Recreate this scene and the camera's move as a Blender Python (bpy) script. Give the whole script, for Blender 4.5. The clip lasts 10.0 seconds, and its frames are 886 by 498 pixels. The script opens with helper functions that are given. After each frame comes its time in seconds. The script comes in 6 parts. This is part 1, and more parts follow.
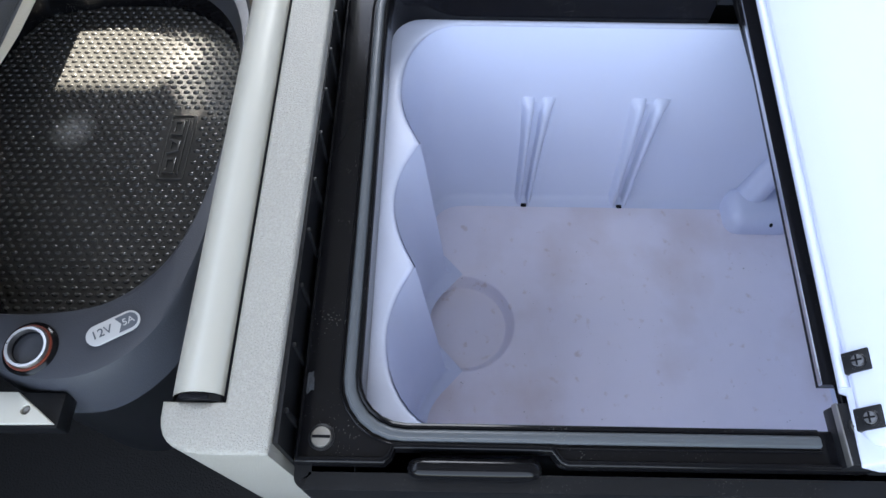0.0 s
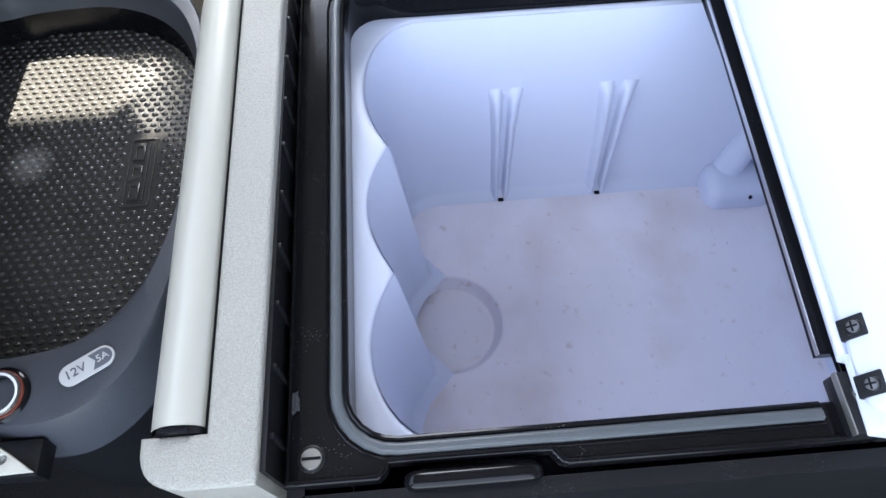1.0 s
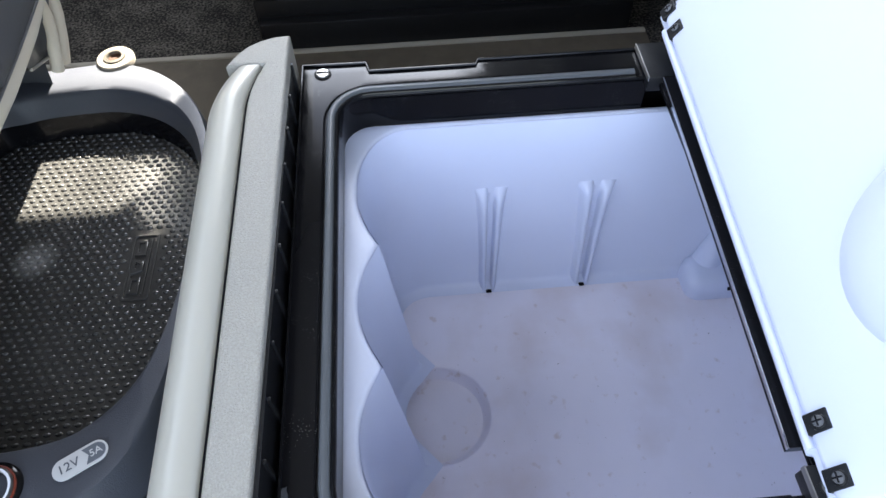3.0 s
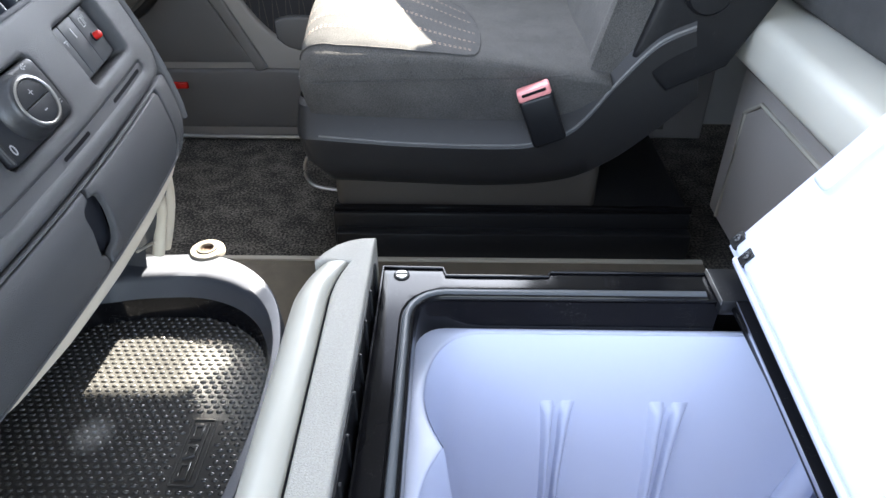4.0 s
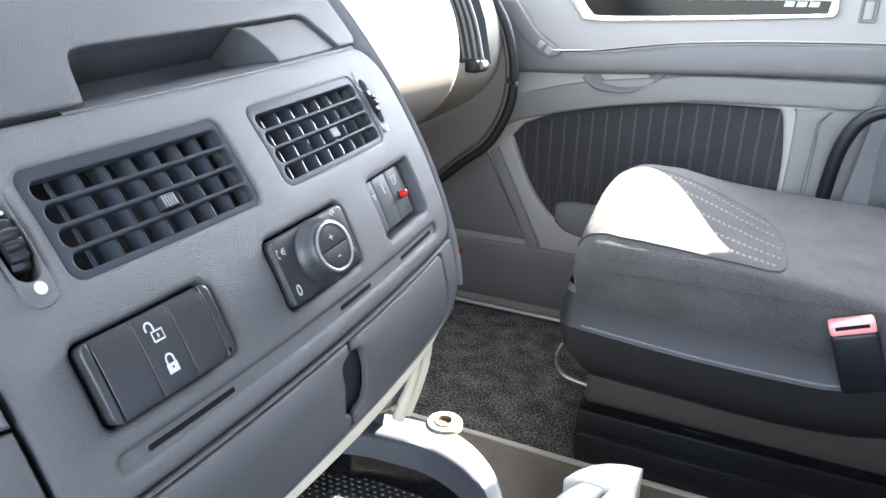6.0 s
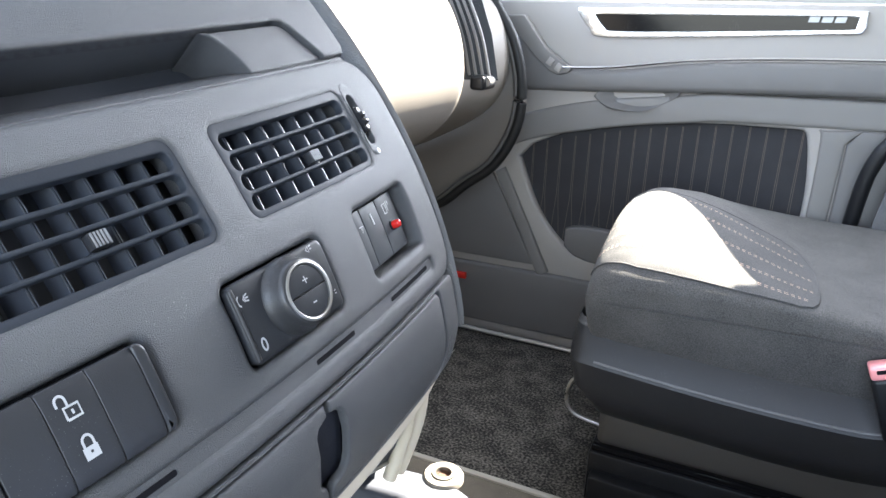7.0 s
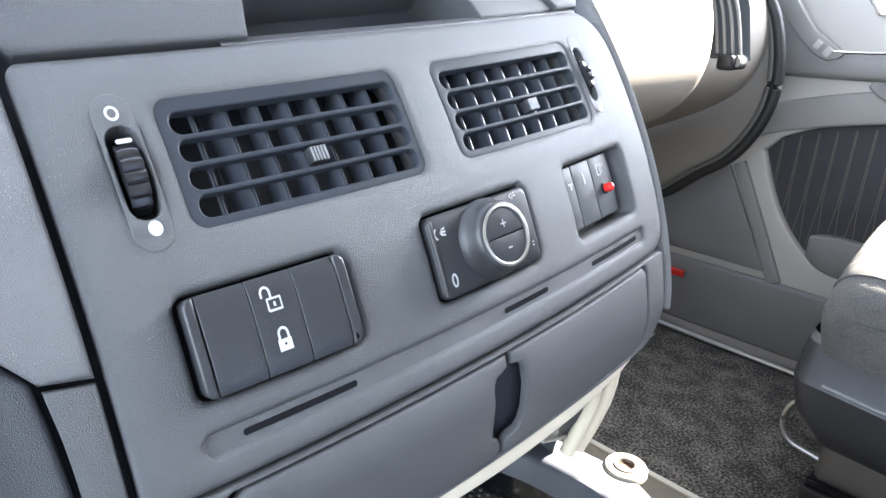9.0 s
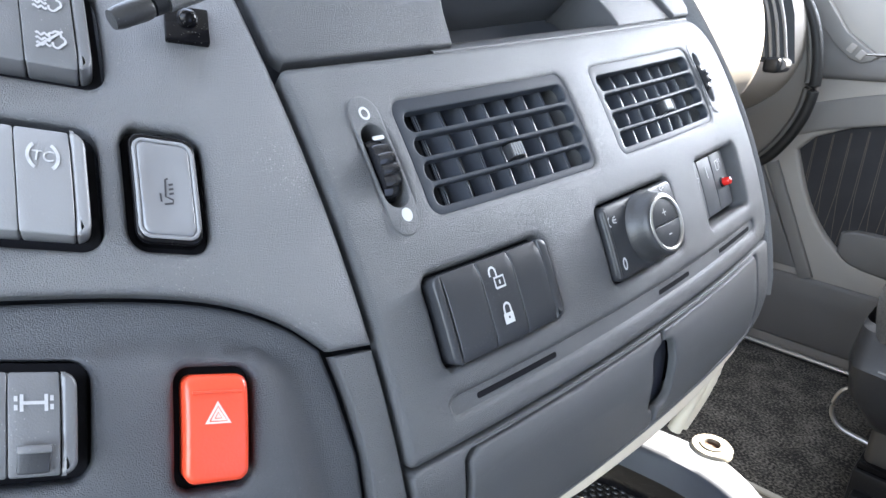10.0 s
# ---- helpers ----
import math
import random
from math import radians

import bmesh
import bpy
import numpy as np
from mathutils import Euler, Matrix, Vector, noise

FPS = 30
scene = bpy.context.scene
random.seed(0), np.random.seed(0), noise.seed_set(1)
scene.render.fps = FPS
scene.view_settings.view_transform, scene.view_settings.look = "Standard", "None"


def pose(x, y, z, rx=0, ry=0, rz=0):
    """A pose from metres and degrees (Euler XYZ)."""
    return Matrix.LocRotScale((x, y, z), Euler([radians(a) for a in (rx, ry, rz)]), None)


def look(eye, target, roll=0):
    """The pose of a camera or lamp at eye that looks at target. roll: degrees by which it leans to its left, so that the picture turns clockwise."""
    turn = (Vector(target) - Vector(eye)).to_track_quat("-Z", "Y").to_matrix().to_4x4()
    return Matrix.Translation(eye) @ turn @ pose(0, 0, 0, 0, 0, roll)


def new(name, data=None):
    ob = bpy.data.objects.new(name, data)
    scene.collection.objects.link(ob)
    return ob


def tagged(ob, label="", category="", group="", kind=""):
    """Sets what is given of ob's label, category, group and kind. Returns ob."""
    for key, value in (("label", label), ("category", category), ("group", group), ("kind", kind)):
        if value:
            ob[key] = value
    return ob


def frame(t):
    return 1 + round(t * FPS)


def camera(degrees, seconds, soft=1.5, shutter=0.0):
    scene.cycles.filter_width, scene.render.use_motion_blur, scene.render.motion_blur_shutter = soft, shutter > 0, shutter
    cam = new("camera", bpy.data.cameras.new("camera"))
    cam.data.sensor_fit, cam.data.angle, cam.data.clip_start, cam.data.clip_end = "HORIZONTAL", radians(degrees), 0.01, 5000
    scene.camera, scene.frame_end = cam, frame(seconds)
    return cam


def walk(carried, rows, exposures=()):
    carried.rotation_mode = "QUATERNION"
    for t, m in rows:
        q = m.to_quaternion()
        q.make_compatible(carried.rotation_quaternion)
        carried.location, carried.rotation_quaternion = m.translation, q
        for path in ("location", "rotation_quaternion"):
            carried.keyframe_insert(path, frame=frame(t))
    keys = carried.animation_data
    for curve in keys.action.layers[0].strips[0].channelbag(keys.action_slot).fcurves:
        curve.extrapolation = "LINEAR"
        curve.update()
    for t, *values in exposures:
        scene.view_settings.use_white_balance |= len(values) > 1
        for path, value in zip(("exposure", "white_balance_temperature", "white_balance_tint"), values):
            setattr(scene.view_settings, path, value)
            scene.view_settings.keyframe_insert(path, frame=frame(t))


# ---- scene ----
cam = camera(67.1, 10.0)
PATH = [
    (0, (0.0, -0.016, 0.747), (-0.006, 0.943, -1.008), 0.6),
    (0.5, (0.004, -0.009, 0.741), (-0.007, 0.881, -1.05), -3.0),
    (1, (0.004, -0.009, 0.735), (0.046, 0.952, -1.019), -2.2),
    (1.5, (0.01, -0.009, 0.731), (0.063, 0.955, -1.02), -1.6),
    (2, (0.023, -0.01, 0.735), (0.075, 0.955, -1.016), -1.8),
    (2.5, (0.028, -0.016, 0.75), (0.089, 0.948, -1.002), -1.5),
    (3, (0.011, -0.014, 0.762), (0.084, 1.152, -0.86), -1.4),
    (3.2, (0.002, -0.02, 0.768), (0.113, 1.342, -0.693), -0.6),
    (4.3, (-0.017, -0.027, 0.74), (-0.286, 1.588, -0.408), 0.9),
    (4.5, (-0.022, -0.03, 0.726), (-0.496, 1.546, -0.411), 1.1),
    (5, (-0.062, -0.036, 0.697), (-0.64, 1.515, -0.426), 1.4),
    (5.3, (-0.066, -0.039, 0.706), (-0.755, 1.515, -0.432), 1.1),
    (5.5, (-0.066, -0.04, 0.716), (-0.746, 1.515, -0.342), 1.5),
    (5.8, (-0.057, -0.001, 0.728), (-0.806, 1.672, -0.073), 1.1),
    (6, (-0.059, 0.041, 0.73), (-0.822, 1.753, 0.033), 1.3),
    (6.2, (-0.065, 0.077, 0.73), (-0.831, 1.801, 0.065), 1.7),
    (7.3, (-0.088, 0.111, 0.709), (-0.897, 1.823, 0.064), 1.4),
    (7.5, (-0.09, 0.11, 0.699), (-0.922, 1.808, 0.05), 1.5),
    (8, (-0.068, 0.121, 0.678), (-1.08, 1.708, 0.003), 1.6),
    (8.3, (-0.062, 0.131, 0.686), (-1.324, 1.518, -0.012), 2.5),
    (8.5, (-0.057, 0.136, 0.69), (-1.357, 1.485, -0.01), 2.7),
    (9, (-0.079, 0.121, 0.694), (-1.381, 1.468, -0.006), 2.6),
    (9.5, (-0.105, 0.076, 0.687), (-1.389, 1.441, -0.01), 2.8),
    (10, (-0.128, 0.018, 0.694), (-1.415, 1.384, 0.003), 2.5),
]
EXPOSURES = [(0.0, 3.64), (0.5, 3.91), (1.5, 3.84), (3.0, 3.58), (4.5, 4.35), (5.5, 4.68), (6.2, 4.59), (7.5, 4.20), (8.5, 4.81), (9.0, 4.88), (9.5, 4.78), (10.0, 4.54)]
walk(cam, [(t, look(eye, target, roll)) for t, eye, target, roll in PATH], EXPOSURES)

from mathutils.geometry import delaunay_2d_cdt

# ---- light ----
SUN_WAY = Vector((0.40, 1.0, 1.05)).normalized()
world = bpy.data.worlds.new("sky")
scene.world = world
world.use_nodes = True
wn = world.node_tree.nodes
sky = wn.new("ShaderNodeTexSky")
sky.sky_type = "NISHITA"
sky.sun_disc = False
sky.sun_elevation = math.asin(SUN_WAY.z)
sky.sun_rotation = math.atan2(SUN_WAY.x, SUN_WAY.y)
world.node_tree.links.new(sky.outputs[0], wn["Background"].inputs[0])
wn["Background"].inputs[1].default_value = 0.065

sun_data = bpy.data.lights.new("sun", "SUN")
sun_data.energy, sun_data.angle, sun_data.color = 5.0, radians(0.5), (1.0, 0.925, 0.79)
sun = new("sun", sun_data)
sun.matrix_world = look(SUN_WAY * 20, (0, 0, 0))


COOL = (0.85, 0.90, 1.0)


def window_light(name, eye, target, w, h, watts, colour=(0.93, 0.96, 1.0)):
    data = bpy.data.lights.new(name, "AREA")
    data.shape, data.size, data.size_y, data.energy, data.color = "RECTANGLE", w, h, watts, colour
    ob = new(name, data)
    ob.matrix_world = look(eye, target)
    return ob


window_light("windscreen_light", (-0.95, 0.40, 1.22), (0.2, 0.40, 0.75), 2.2, 0.8, 1.25, COOL)
window_light("driver_doorway_light", (-0.08, -0.84, 0.95), (-0.10, 0.4, 0.70), 1.2, 1.15, 1.30, COOL)
window_light("passenger_window_light", (-0.10, 1.57, 1.05), (-0.15, 0.3, 0.55), 0.6, 0.5, 1.40, COOL)


# ---- materials ----
def material(name, colour, rough=0.5, metal=0.0, grain=0.0, grain_scale=900.0, mottle=0.08, mottle_scale=14.0, spec=0.5,
             dust=0.0, coat=0.0, stain=None, scuff=None):
    """Plain surface: base colour with soft mottling, fine moulded grain in the normal, optional specks of dust."""
    m = bpy.data.materials.new(name)
    m.use_nodes = True
    nt = m.node_tree
    n, l = nt.nodes, nt.links
    b = n["Principled BSDF"]
    co = n.new("ShaderNodeTexCoord")
    n1 = n.new("ShaderNodeTexNoise")
    n1.inputs["Scale"].default_value, n1.inputs["Detail"].default_value = mottle_scale, 6
    l.new(co.outputs["Object"], n1.inputs["Vector"])
    mix = n.new("ShaderNodeMix")
    mix.data_type = "RGBA"
    mix.inputs[6].default_value = (*[c * (1 - mottle) for c in colour], 1)
    mix.inputs[7].default_value = (*[min(1, c * (1 + mottle)) for c in colour], 1)
    l.new(n1.outputs["Fac"], mix.inputs[0])
    out = mix.outputs[2]
    if scuff:
        near = n.new("ShaderNodeVectorMath")
        near.operation = "DISTANCE"
        l.new(co.outputs["Object"], near.inputs[0])
        near.inputs[1].default_value = scuff
        fade = n.new("ShaderNodeMapRange")
        fade.inputs[1].default_value, fade.inputs[2].default_value, fade.inputs[3].default_value, fade.inputs[4].default_value = 0.004, 0.026, 1.0, 0.0
        l.new(near.outputs["Value"], fade.inputs[0])
        rub = n.new("ShaderNodeTexNoise")
        rub.inputs["Scale"].default_value, rub.inputs["Detail"].default_value = 420, 4
        l.new(co.outputs["Object"], rub.inputs["Vector"])
        both = n.new("ShaderNodeMath")
        both.operation = "MULTIPLY"
        l.new(fade.outputs[0], both.inputs[0])
        l.new(rub.outputs["Fac"], both.inputs[1])
        mf = n.new("ShaderNodeMix")
        mf.data_type = "RGBA"
        l.new(both.outputs[0], mf.inputs[0])
        l.new(out, mf.inputs[6])
        mf.inputs[7].default_value = (0.30, 0.30, 0.29, 1)
        out = mf.outputs[2]
    if stain:
        for scale, low, high, amount, tone in ((9, 0.50, 0.76, 0.46, stain), (75, 0.63, 0.75, 0.5, stain), (230, 0.725, 0.755, 0.6, [c * 0.22 for c in stain])):
            ns = n.new("ShaderNodeTexNoise")
            ns.inputs["Scale"].default_value, ns.inputs["Detail"].default_value = scale, 5
            l.new(co.outputs["Object"], ns.inputs["Vector"])
            rs = n.new("ShaderNodeMapRange")
            rs.inputs[1].default_value, rs.inputs[2].default_value, rs.inputs[4].default_value = low, high, amount
            l.new(ns.outputs["Fac"], rs.inputs[0])
            ms = n.new("ShaderNodeMix")
            ms.data_type = "RGBA"
            l.new(rs.outputs[0], ms.inputs[0])
            l.new(out, ms.inputs[6])
            ms.inputs[7].default_value = (*tone, 1)
            out = ms.outputs[2]
    if dust:
        n3 = n.new("ShaderNodeTexVoronoi")
        n3.inputs["Scale"].default_value = 640
        l.new(co.outputs["Object"], n3.inputs["Vector"])
        n4 = n.new("ShaderNodeTexNoise")
        n4.inputs["Scale"].default_value, n4.inputs["Detail"].default_value = 30, 4
        l.new(co.outputs["Object"], n4.inputs["Vector"])
        reach = n.new("ShaderNodeMapRange")
        reach.inputs[1].default_value, reach.inputs[2].default_value = 0.40, 0.72
        reach.inputs[3].default_value, reach.inputs[4].default_value = 0.0, 0.17
        l.new(n4.outputs["Fac"], reach.inputs[0])
        mu = n.new("ShaderNodeMath")
        mu.operation = "LESS_THAN"
        l.new(n3.outputs["Distance"], mu.inputs[0])
        l.new(reach.outputs[0], mu.inputs[1])
        ramp = n.new("ShaderNodeMath")
        ramp.operation = "MULTIPLY"
        ramp.inputs[1].default_value = dust
        l.new(mu.outputs[0], ramp.inputs[0])
        mx = n.new("ShaderNodeMix")
        mx.data_type = "RGBA"
        l.new(ramp.outputs[0], mx.inputs[0])
        l.new(out, mx.inputs[6])
        mx.inputs[7].default_value = (0.42, 0.41, 0.39, 1)
        out = mx.outputs[2]
    l.new(out, b.inputs["Base Color"])
    rr = n.new("ShaderNodeMapRange")
    rr.inputs[3].default_value, rr.inputs[4].default_value = max(0.02, rough - 0.07), min(1, rough + 0.07)
    l.new(n1.outputs["Fac"], rr.inputs[0])
    l.new(rr.outputs[0], b.inputs["Roughness"])
    b.inputs["Metallic"].default_value = metal
    b.inputs["Specular IOR Level"].default_value = spec
    b.inputs["Coat Weight"].default_value = coat
    if grain:
        n2 = n.new("ShaderNodeTexNoise")
        n2.inputs["Scale"].default_value, n2.inputs["Detail"].default_value = grain_scale, 3
        l.new(co.outputs["Object"], n2.inputs["Vector"])
        bump = n.new("ShaderNodeBump")
        bump.inputs["Strength"].default_value, bump.inputs["Distance"].default_value = min(1, grain), 0.0010
        l.new(n2.outputs["Fac"], bump.inputs["Height"])
        l.new(bump.outputs[0], b.inputs["Normal"])
    return m


DASH = material("grained_grey_plastic", (0.074, 0.076, 0.080), 0.36, grain=0.9, grain_scale=1950, dust=0.42, spec=0.44)
# DASH made paler and glossier to bring out the window glare on the driver panel
DASH_DRIVER = material("glossier_grey_plastic", (0.080, 0.082, 0.087), 0.32, grain=0.8, grain_scale=1950, dust=0.42, spec=0.68)
DASH_LOW = material("charcoal_grained_plastic", (0.064, 0.068, 0.076), 0.40, grain=0.8, grain_scale=2000, dust=0.22, spec=0.5)
DASH_TOP = material("dark_grained_top_plastic", (0.054, 0.056, 0.061), 0.42, grain=0.85, grain_scale=2000, dust=0.40, spec=0.42)
POD = material("dark_pod_plastic", (0.050, 0.053, 0.060), 0.40, grain=0.7, grain_scale=2000, dust=0.2, spec=0.45)
SWITCH = material("matt_black_switch_plastic", (0.026, 0.0275, 0.031), 0.36, grain=0.15, grain_scale=1500, dust=0.12, spec=0.38)
# paler copies of the switch plastic: the sheen on the caps is put into the colour
SWITCH_LIT = material("sheen_grey_switch_plastic", (0.195, 0.197, 0.205), 0.34, grain=0.15, grain_scale=1500, dust=0.3)
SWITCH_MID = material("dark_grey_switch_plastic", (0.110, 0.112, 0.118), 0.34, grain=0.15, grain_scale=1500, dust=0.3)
BLACK = material("black_plastic", (0.008, 0.0085, 0.010), 0.40, grain=0.1, dust=0.35, spec=0.30)
BLACK_GLOSS = material("glossy_black_plastic", (0.005, 0.005, 0.006), 0.13, dust=0.45, spec=0.16)
DARK_GAP = material("dark_cavity", (0.008, 0.008, 0.010), 0.8, spec=0.1)
RUBBER = material("grey_rubber_seal", (0.070, 0.078, 0.086), 0.42, dust=0.3)
MAT_RUBBER = material("black_rubber", (0.041, 0.0405, 0.0390), 0.17, grain=0.04, spec=0.7, dust=0.6, mottle=0.35, scuff=(-0.374, 0.402, 0.2180))
SILVER = material("pale_silver_paint", (0.35, 0.338, 0.300), 0.40, metal=0.15, grain=1.0, grain_scale=1000, mottle=0.30, mottle_scale=820, dust=0.2)
SILVER_BAR = material("satin_silver_paint", (0.455, 0.442, 0.385), 0.36, metal=0.10, mottle=0.02)
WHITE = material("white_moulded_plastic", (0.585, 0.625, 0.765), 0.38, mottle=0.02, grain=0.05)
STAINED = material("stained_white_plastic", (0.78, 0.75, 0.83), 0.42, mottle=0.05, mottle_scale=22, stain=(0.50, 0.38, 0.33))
CHROME = material("chromed_metal", (0.75, 0.75, 0.76), 0.16, metal=1.0)
WORN_CHROME = material("worn_chromed_metal", (0.48, 0.47, 0.46), 0.30, metal=1.0, mottle=0.25, mottle_scale=300)
STEEL = material("dull_steel", (0.38, 0.37, 0.35), 0.38, metal=0.9)
PRINT = material("white_print", (0.47, 0.475, 0.48), 0.5, mottle=0.02)
SIGN_WORN = material("worn_grey_print", (0.36, 0.36, 0.365), 0.5, mottle=0.25, mottle_scale=700)
PRINT_GREY = material("grey_print", (0.10, 0.11, 0.13), 0.5, mottle=0.02)
PRINT_DARK = material("black_print", (0.02, 0.02, 0.025), 0.5, mottle=0.02)
RED = material("red_switch_plastic", (0.62, 0.060, 0.025), 0.34, grain=0.1, dust=0.2, mottle=0.04)
RED_LENS = material("red_lens", (0.55, 0.02, 0.015), 0.15)
PINK = material("faded_red_plastic", (0.78, 0.30, 0.30), 0.4)
DOOR_GREY = material("warm_grey_door_plastic", (0.30, 0.281, 0.262), 0.5, grain=0.4, grain_scale=900, mottle=0.06)
DOOR_DARK = material("dark_door_plastic", (0.125, 0.121, 0.118), 0.5, grain=0.4, mottle=0.06)
BEIGE = material("beige_plastic", (0.38, 0.36, 0.31), 0.5, grain=0.3, mottle=0.05)
SEAT_BASE = material("seat_base_plastic", (0.026, 0.026, 0.027), 0.40, grain=0.3, dust=0.35, spec=0.32)
BUNK_CREAM = material("cream_bunk_board", (0.60, 0.59, 0.52), 0.5, mottle=0.03)


def textile(name, a, b_, scale, rough=0.9, bump=0.6, voronoi=False, lo=0.45, hi=0.95, wide=0.35):
    m = bpy.data.materials.new(name)
    m.use_nodes = True
    n, l = m.node_tree.nodes, m.node_tree.links
    p = n["Principled BSDF"]
    co = n.new("ShaderNodeTexCoord")
    t = n.new("ShaderNodeTexVoronoi") if voronoi else n.new("ShaderNodeTexNoise")
    t.inputs["Scale"].default_value = scale
    if not voronoi:
        t.inputs["Detail"].default_value = 4
    l.new(co.outputs["Object"], t.inputs["Vector"])
    big = n.new("ShaderNodeTexNoise")
    big.inputs["Scale"].default_value, big.inputs["Detail"].default_value = 22, 5
    l.new(co.outputs["Object"], big.inputs["Vector"])
    add = n.new("ShaderNodeMath")
    add.operation = "MULTIPLY_ADD"
    l.new(big.outputs["Fac"], add.inputs[0])
    add.inputs[1].default_value = wide
    l.new(t.outputs["Distance"] if voronoi else t.outputs["Fac"], add.inputs[2])
    r = n.new("ShaderNodeMapRange")
    r.inputs[1].default_value, r.inputs[2].default_value = lo, hi
    l.new(add.outputs[0], r.inputs[0])
    mx = n.new("ShaderNodeMix")
    mx.data_type = "RGBA"
    mx.inputs[6].default_value, mx.inputs[7].default_value = (*a, 1), (*b_, 1)
    l.new(r.outputs[0], mx.inputs[0])
    l.new(mx.outputs[2], p.inputs["Base Color"])
    p.inputs["Roughness"].default_value = rough
    p.inputs["Sheen Weight"].default_value = 0.05
    p.inputs["Specular IOR Level"].default_value = 0.2
    bu = n.new("ShaderNodeBump")
    bu.inputs["Strength"].default_value, bu.inputs["Distance"].default_value = bump, 0.0015
    l.new(t.outputs["Distance"] if voronoi else t.outputs["Fac"], bu.inputs["Height"])
    l.new(bu.outputs[0], p.inputs["Normal"])
    return m


CLOTH = textile("grey_seat_cloth", (0.036, 0.0355, 0.035), (0.116, 0.112, 0.107), 620, lo=0.42, hi=1.0)
CLOTH_DARK = textile("black_ribbed_cloth", (0.036, 0.036, 0.037), (0.098, 0.096, 0.094), 900)
DOOR_CLOTH = textile("charcoal_door_cloth", (0.026, 0.026, 0.029), (0.050, 0.050, 0.053), 1000)
DOOR_STITCH = material("brown_thread", (0.105, 0.080, 0.068), 0.8, mottle=0.4, mottle_scale=300)
CARPET = textile("speckled_black_carpet", (0.011, 0.0105, 0.010), (0.21, 0.193, 0.170), 220, bump=1.0, lo=0.62, hi=1.0, wide=0.40)
STITCH = material("pale_orange_thread", (0.36, 0.26, 0.20), 0.8)
BELT = textile("grey_belt_webbing", (0.10, 0.10, 0.105), (0.16, 0.16, 0.165), 700)


# ---- mesh helpers ----
def link(name, bm, mat, parent=None, label="", sharp=38.0):
    me = bpy.data.meshes.new(name)
    bmesh.ops.recalc_face_normals(bm, faces=bm.faces)
    bm.to_mesh(me)
    bm.free()
    me.materials.append(mat)
    me.polygons.foreach_set("use_smooth", [True] * len(me.polygons))
    me.set_sharp_from_angle(angle=radians(sharp))
    ob = new(name, me)
    if parent:
        ob.parent = parent
    if label:
        ob["label"] = label
    return ob


def part(name, bm, mat, parent, label="", sharp=38.0):
    return link(name, bm, mat, parent, label, sharp)


def thing(name, label, category, group="", kind="", at=(0, 0, 0)):
    ob = new(name)
    ob.empty_display_size = 0.05
    return tagged(ob, label, category, group, kind)


def solid(name, bm, mat, label, category, group="", kind="", sharp=38.0):
    return tagged(link(name, bm, mat, None, "", sharp), label, category, group, kind)


def put_box(bm, lo, hi, r=0.0, seg=2, m=None):
    """A box between two corners with rounded edges, added to bm."""
    made = bmesh.ops.create_cube(bm, size=1)["verts"]
    c, s = [(a + b) / 2 for a, b in zip(lo, hi)], [b - a for a, b in zip(lo, hi)]
    bmesh.ops.transform(bm, matrix=(m or Matrix()) @ Matrix.LocRotScale(c, None, s), verts=made)
    if r:
        edges = list({e for v in made for e in v.link_edges})
        bmesh.ops.bevel(bm, geom=edges, offset=r, segments=seg, affect="EDGES", profile=0.5)
    return bm


def box(lo, hi, r=0.0, seg=2, m=None):
    return put_box(bmesh.new(), lo, hi, r, seg, m)


def grid(rows, closed_u=False, closed_v=False, caps=False, bm=None):
    """A skin through rows of points."""
    bm = bm or bmesh.new()
    vs = [[bm.verts.new(p) for p in row] for row in rows]
    nr, nc = len(vs), len(vs[0])
    for i in range(nr if closed_v else nr - 1):
        for j in range(nc if closed_u else nc - 1):
            q = [vs[i][j], vs[i][(j + 1) % nc], vs[(i + 1) % nr][(j + 1) % nc], vs[(i + 1) % nr][j]]
            bm.faces.new(q)
    if caps:
        bm.faces.new(vs[0])
        bm.faces.new(vs[-1])
    return bm


def smooth_path(pts, n=8):
    """A Catmull-Rom curve through points."""
    pts = [Vector(p) for p in pts]
    out = []
    for i in range(len(pts) - 1):
        a, b, c, d = pts[max(i - 1, 0)], pts[i], pts[i + 1], pts[min(i + 2, len(pts) - 1)]
        for k in range(n):
            t = k / n
            out.append(0.5 * (2 * b + (c - a) * t + (2 * a - 5 * b + 4 * c - d) * t * t + (3 * b - a - 3 * c + d) * t ** 3))
    return out + [pts[-1]]


def tube(pts, r, seg=10, bm=None, squash=1.0, up=(0, 0, 1), closed=False):
    """A round (or flattened) rod along a path. squash: thickness across over thickness along up."""
    pts = [Vector(p) for p in pts]
    rows = []
    for i, p in enumerate(pts):
        a = pts[i - 1] if i or closed else pts[0]
        b = pts[(i + 1) % len(pts)] if i < len(pts) - 1 or closed else pts[-1]
        way = (b - a).normalized()
        side = way.cross(Vector(up))
        side = side.normalized() if side.length > 1e-5 else way.orthogonal().normalized()
        top = side.cross(way)
        rad = r[i] if isinstance(r, (list, tuple)) else r
        rows.append([p + side * (squash * rad * math.cos(a2)) + top * (rad * math.sin(a2))
                     for a2 in (2 * math.pi * k / seg for k in range(seg))])
    return grid(rows, closed_u=True, closed_v=closed, caps=not closed, bm=bm)


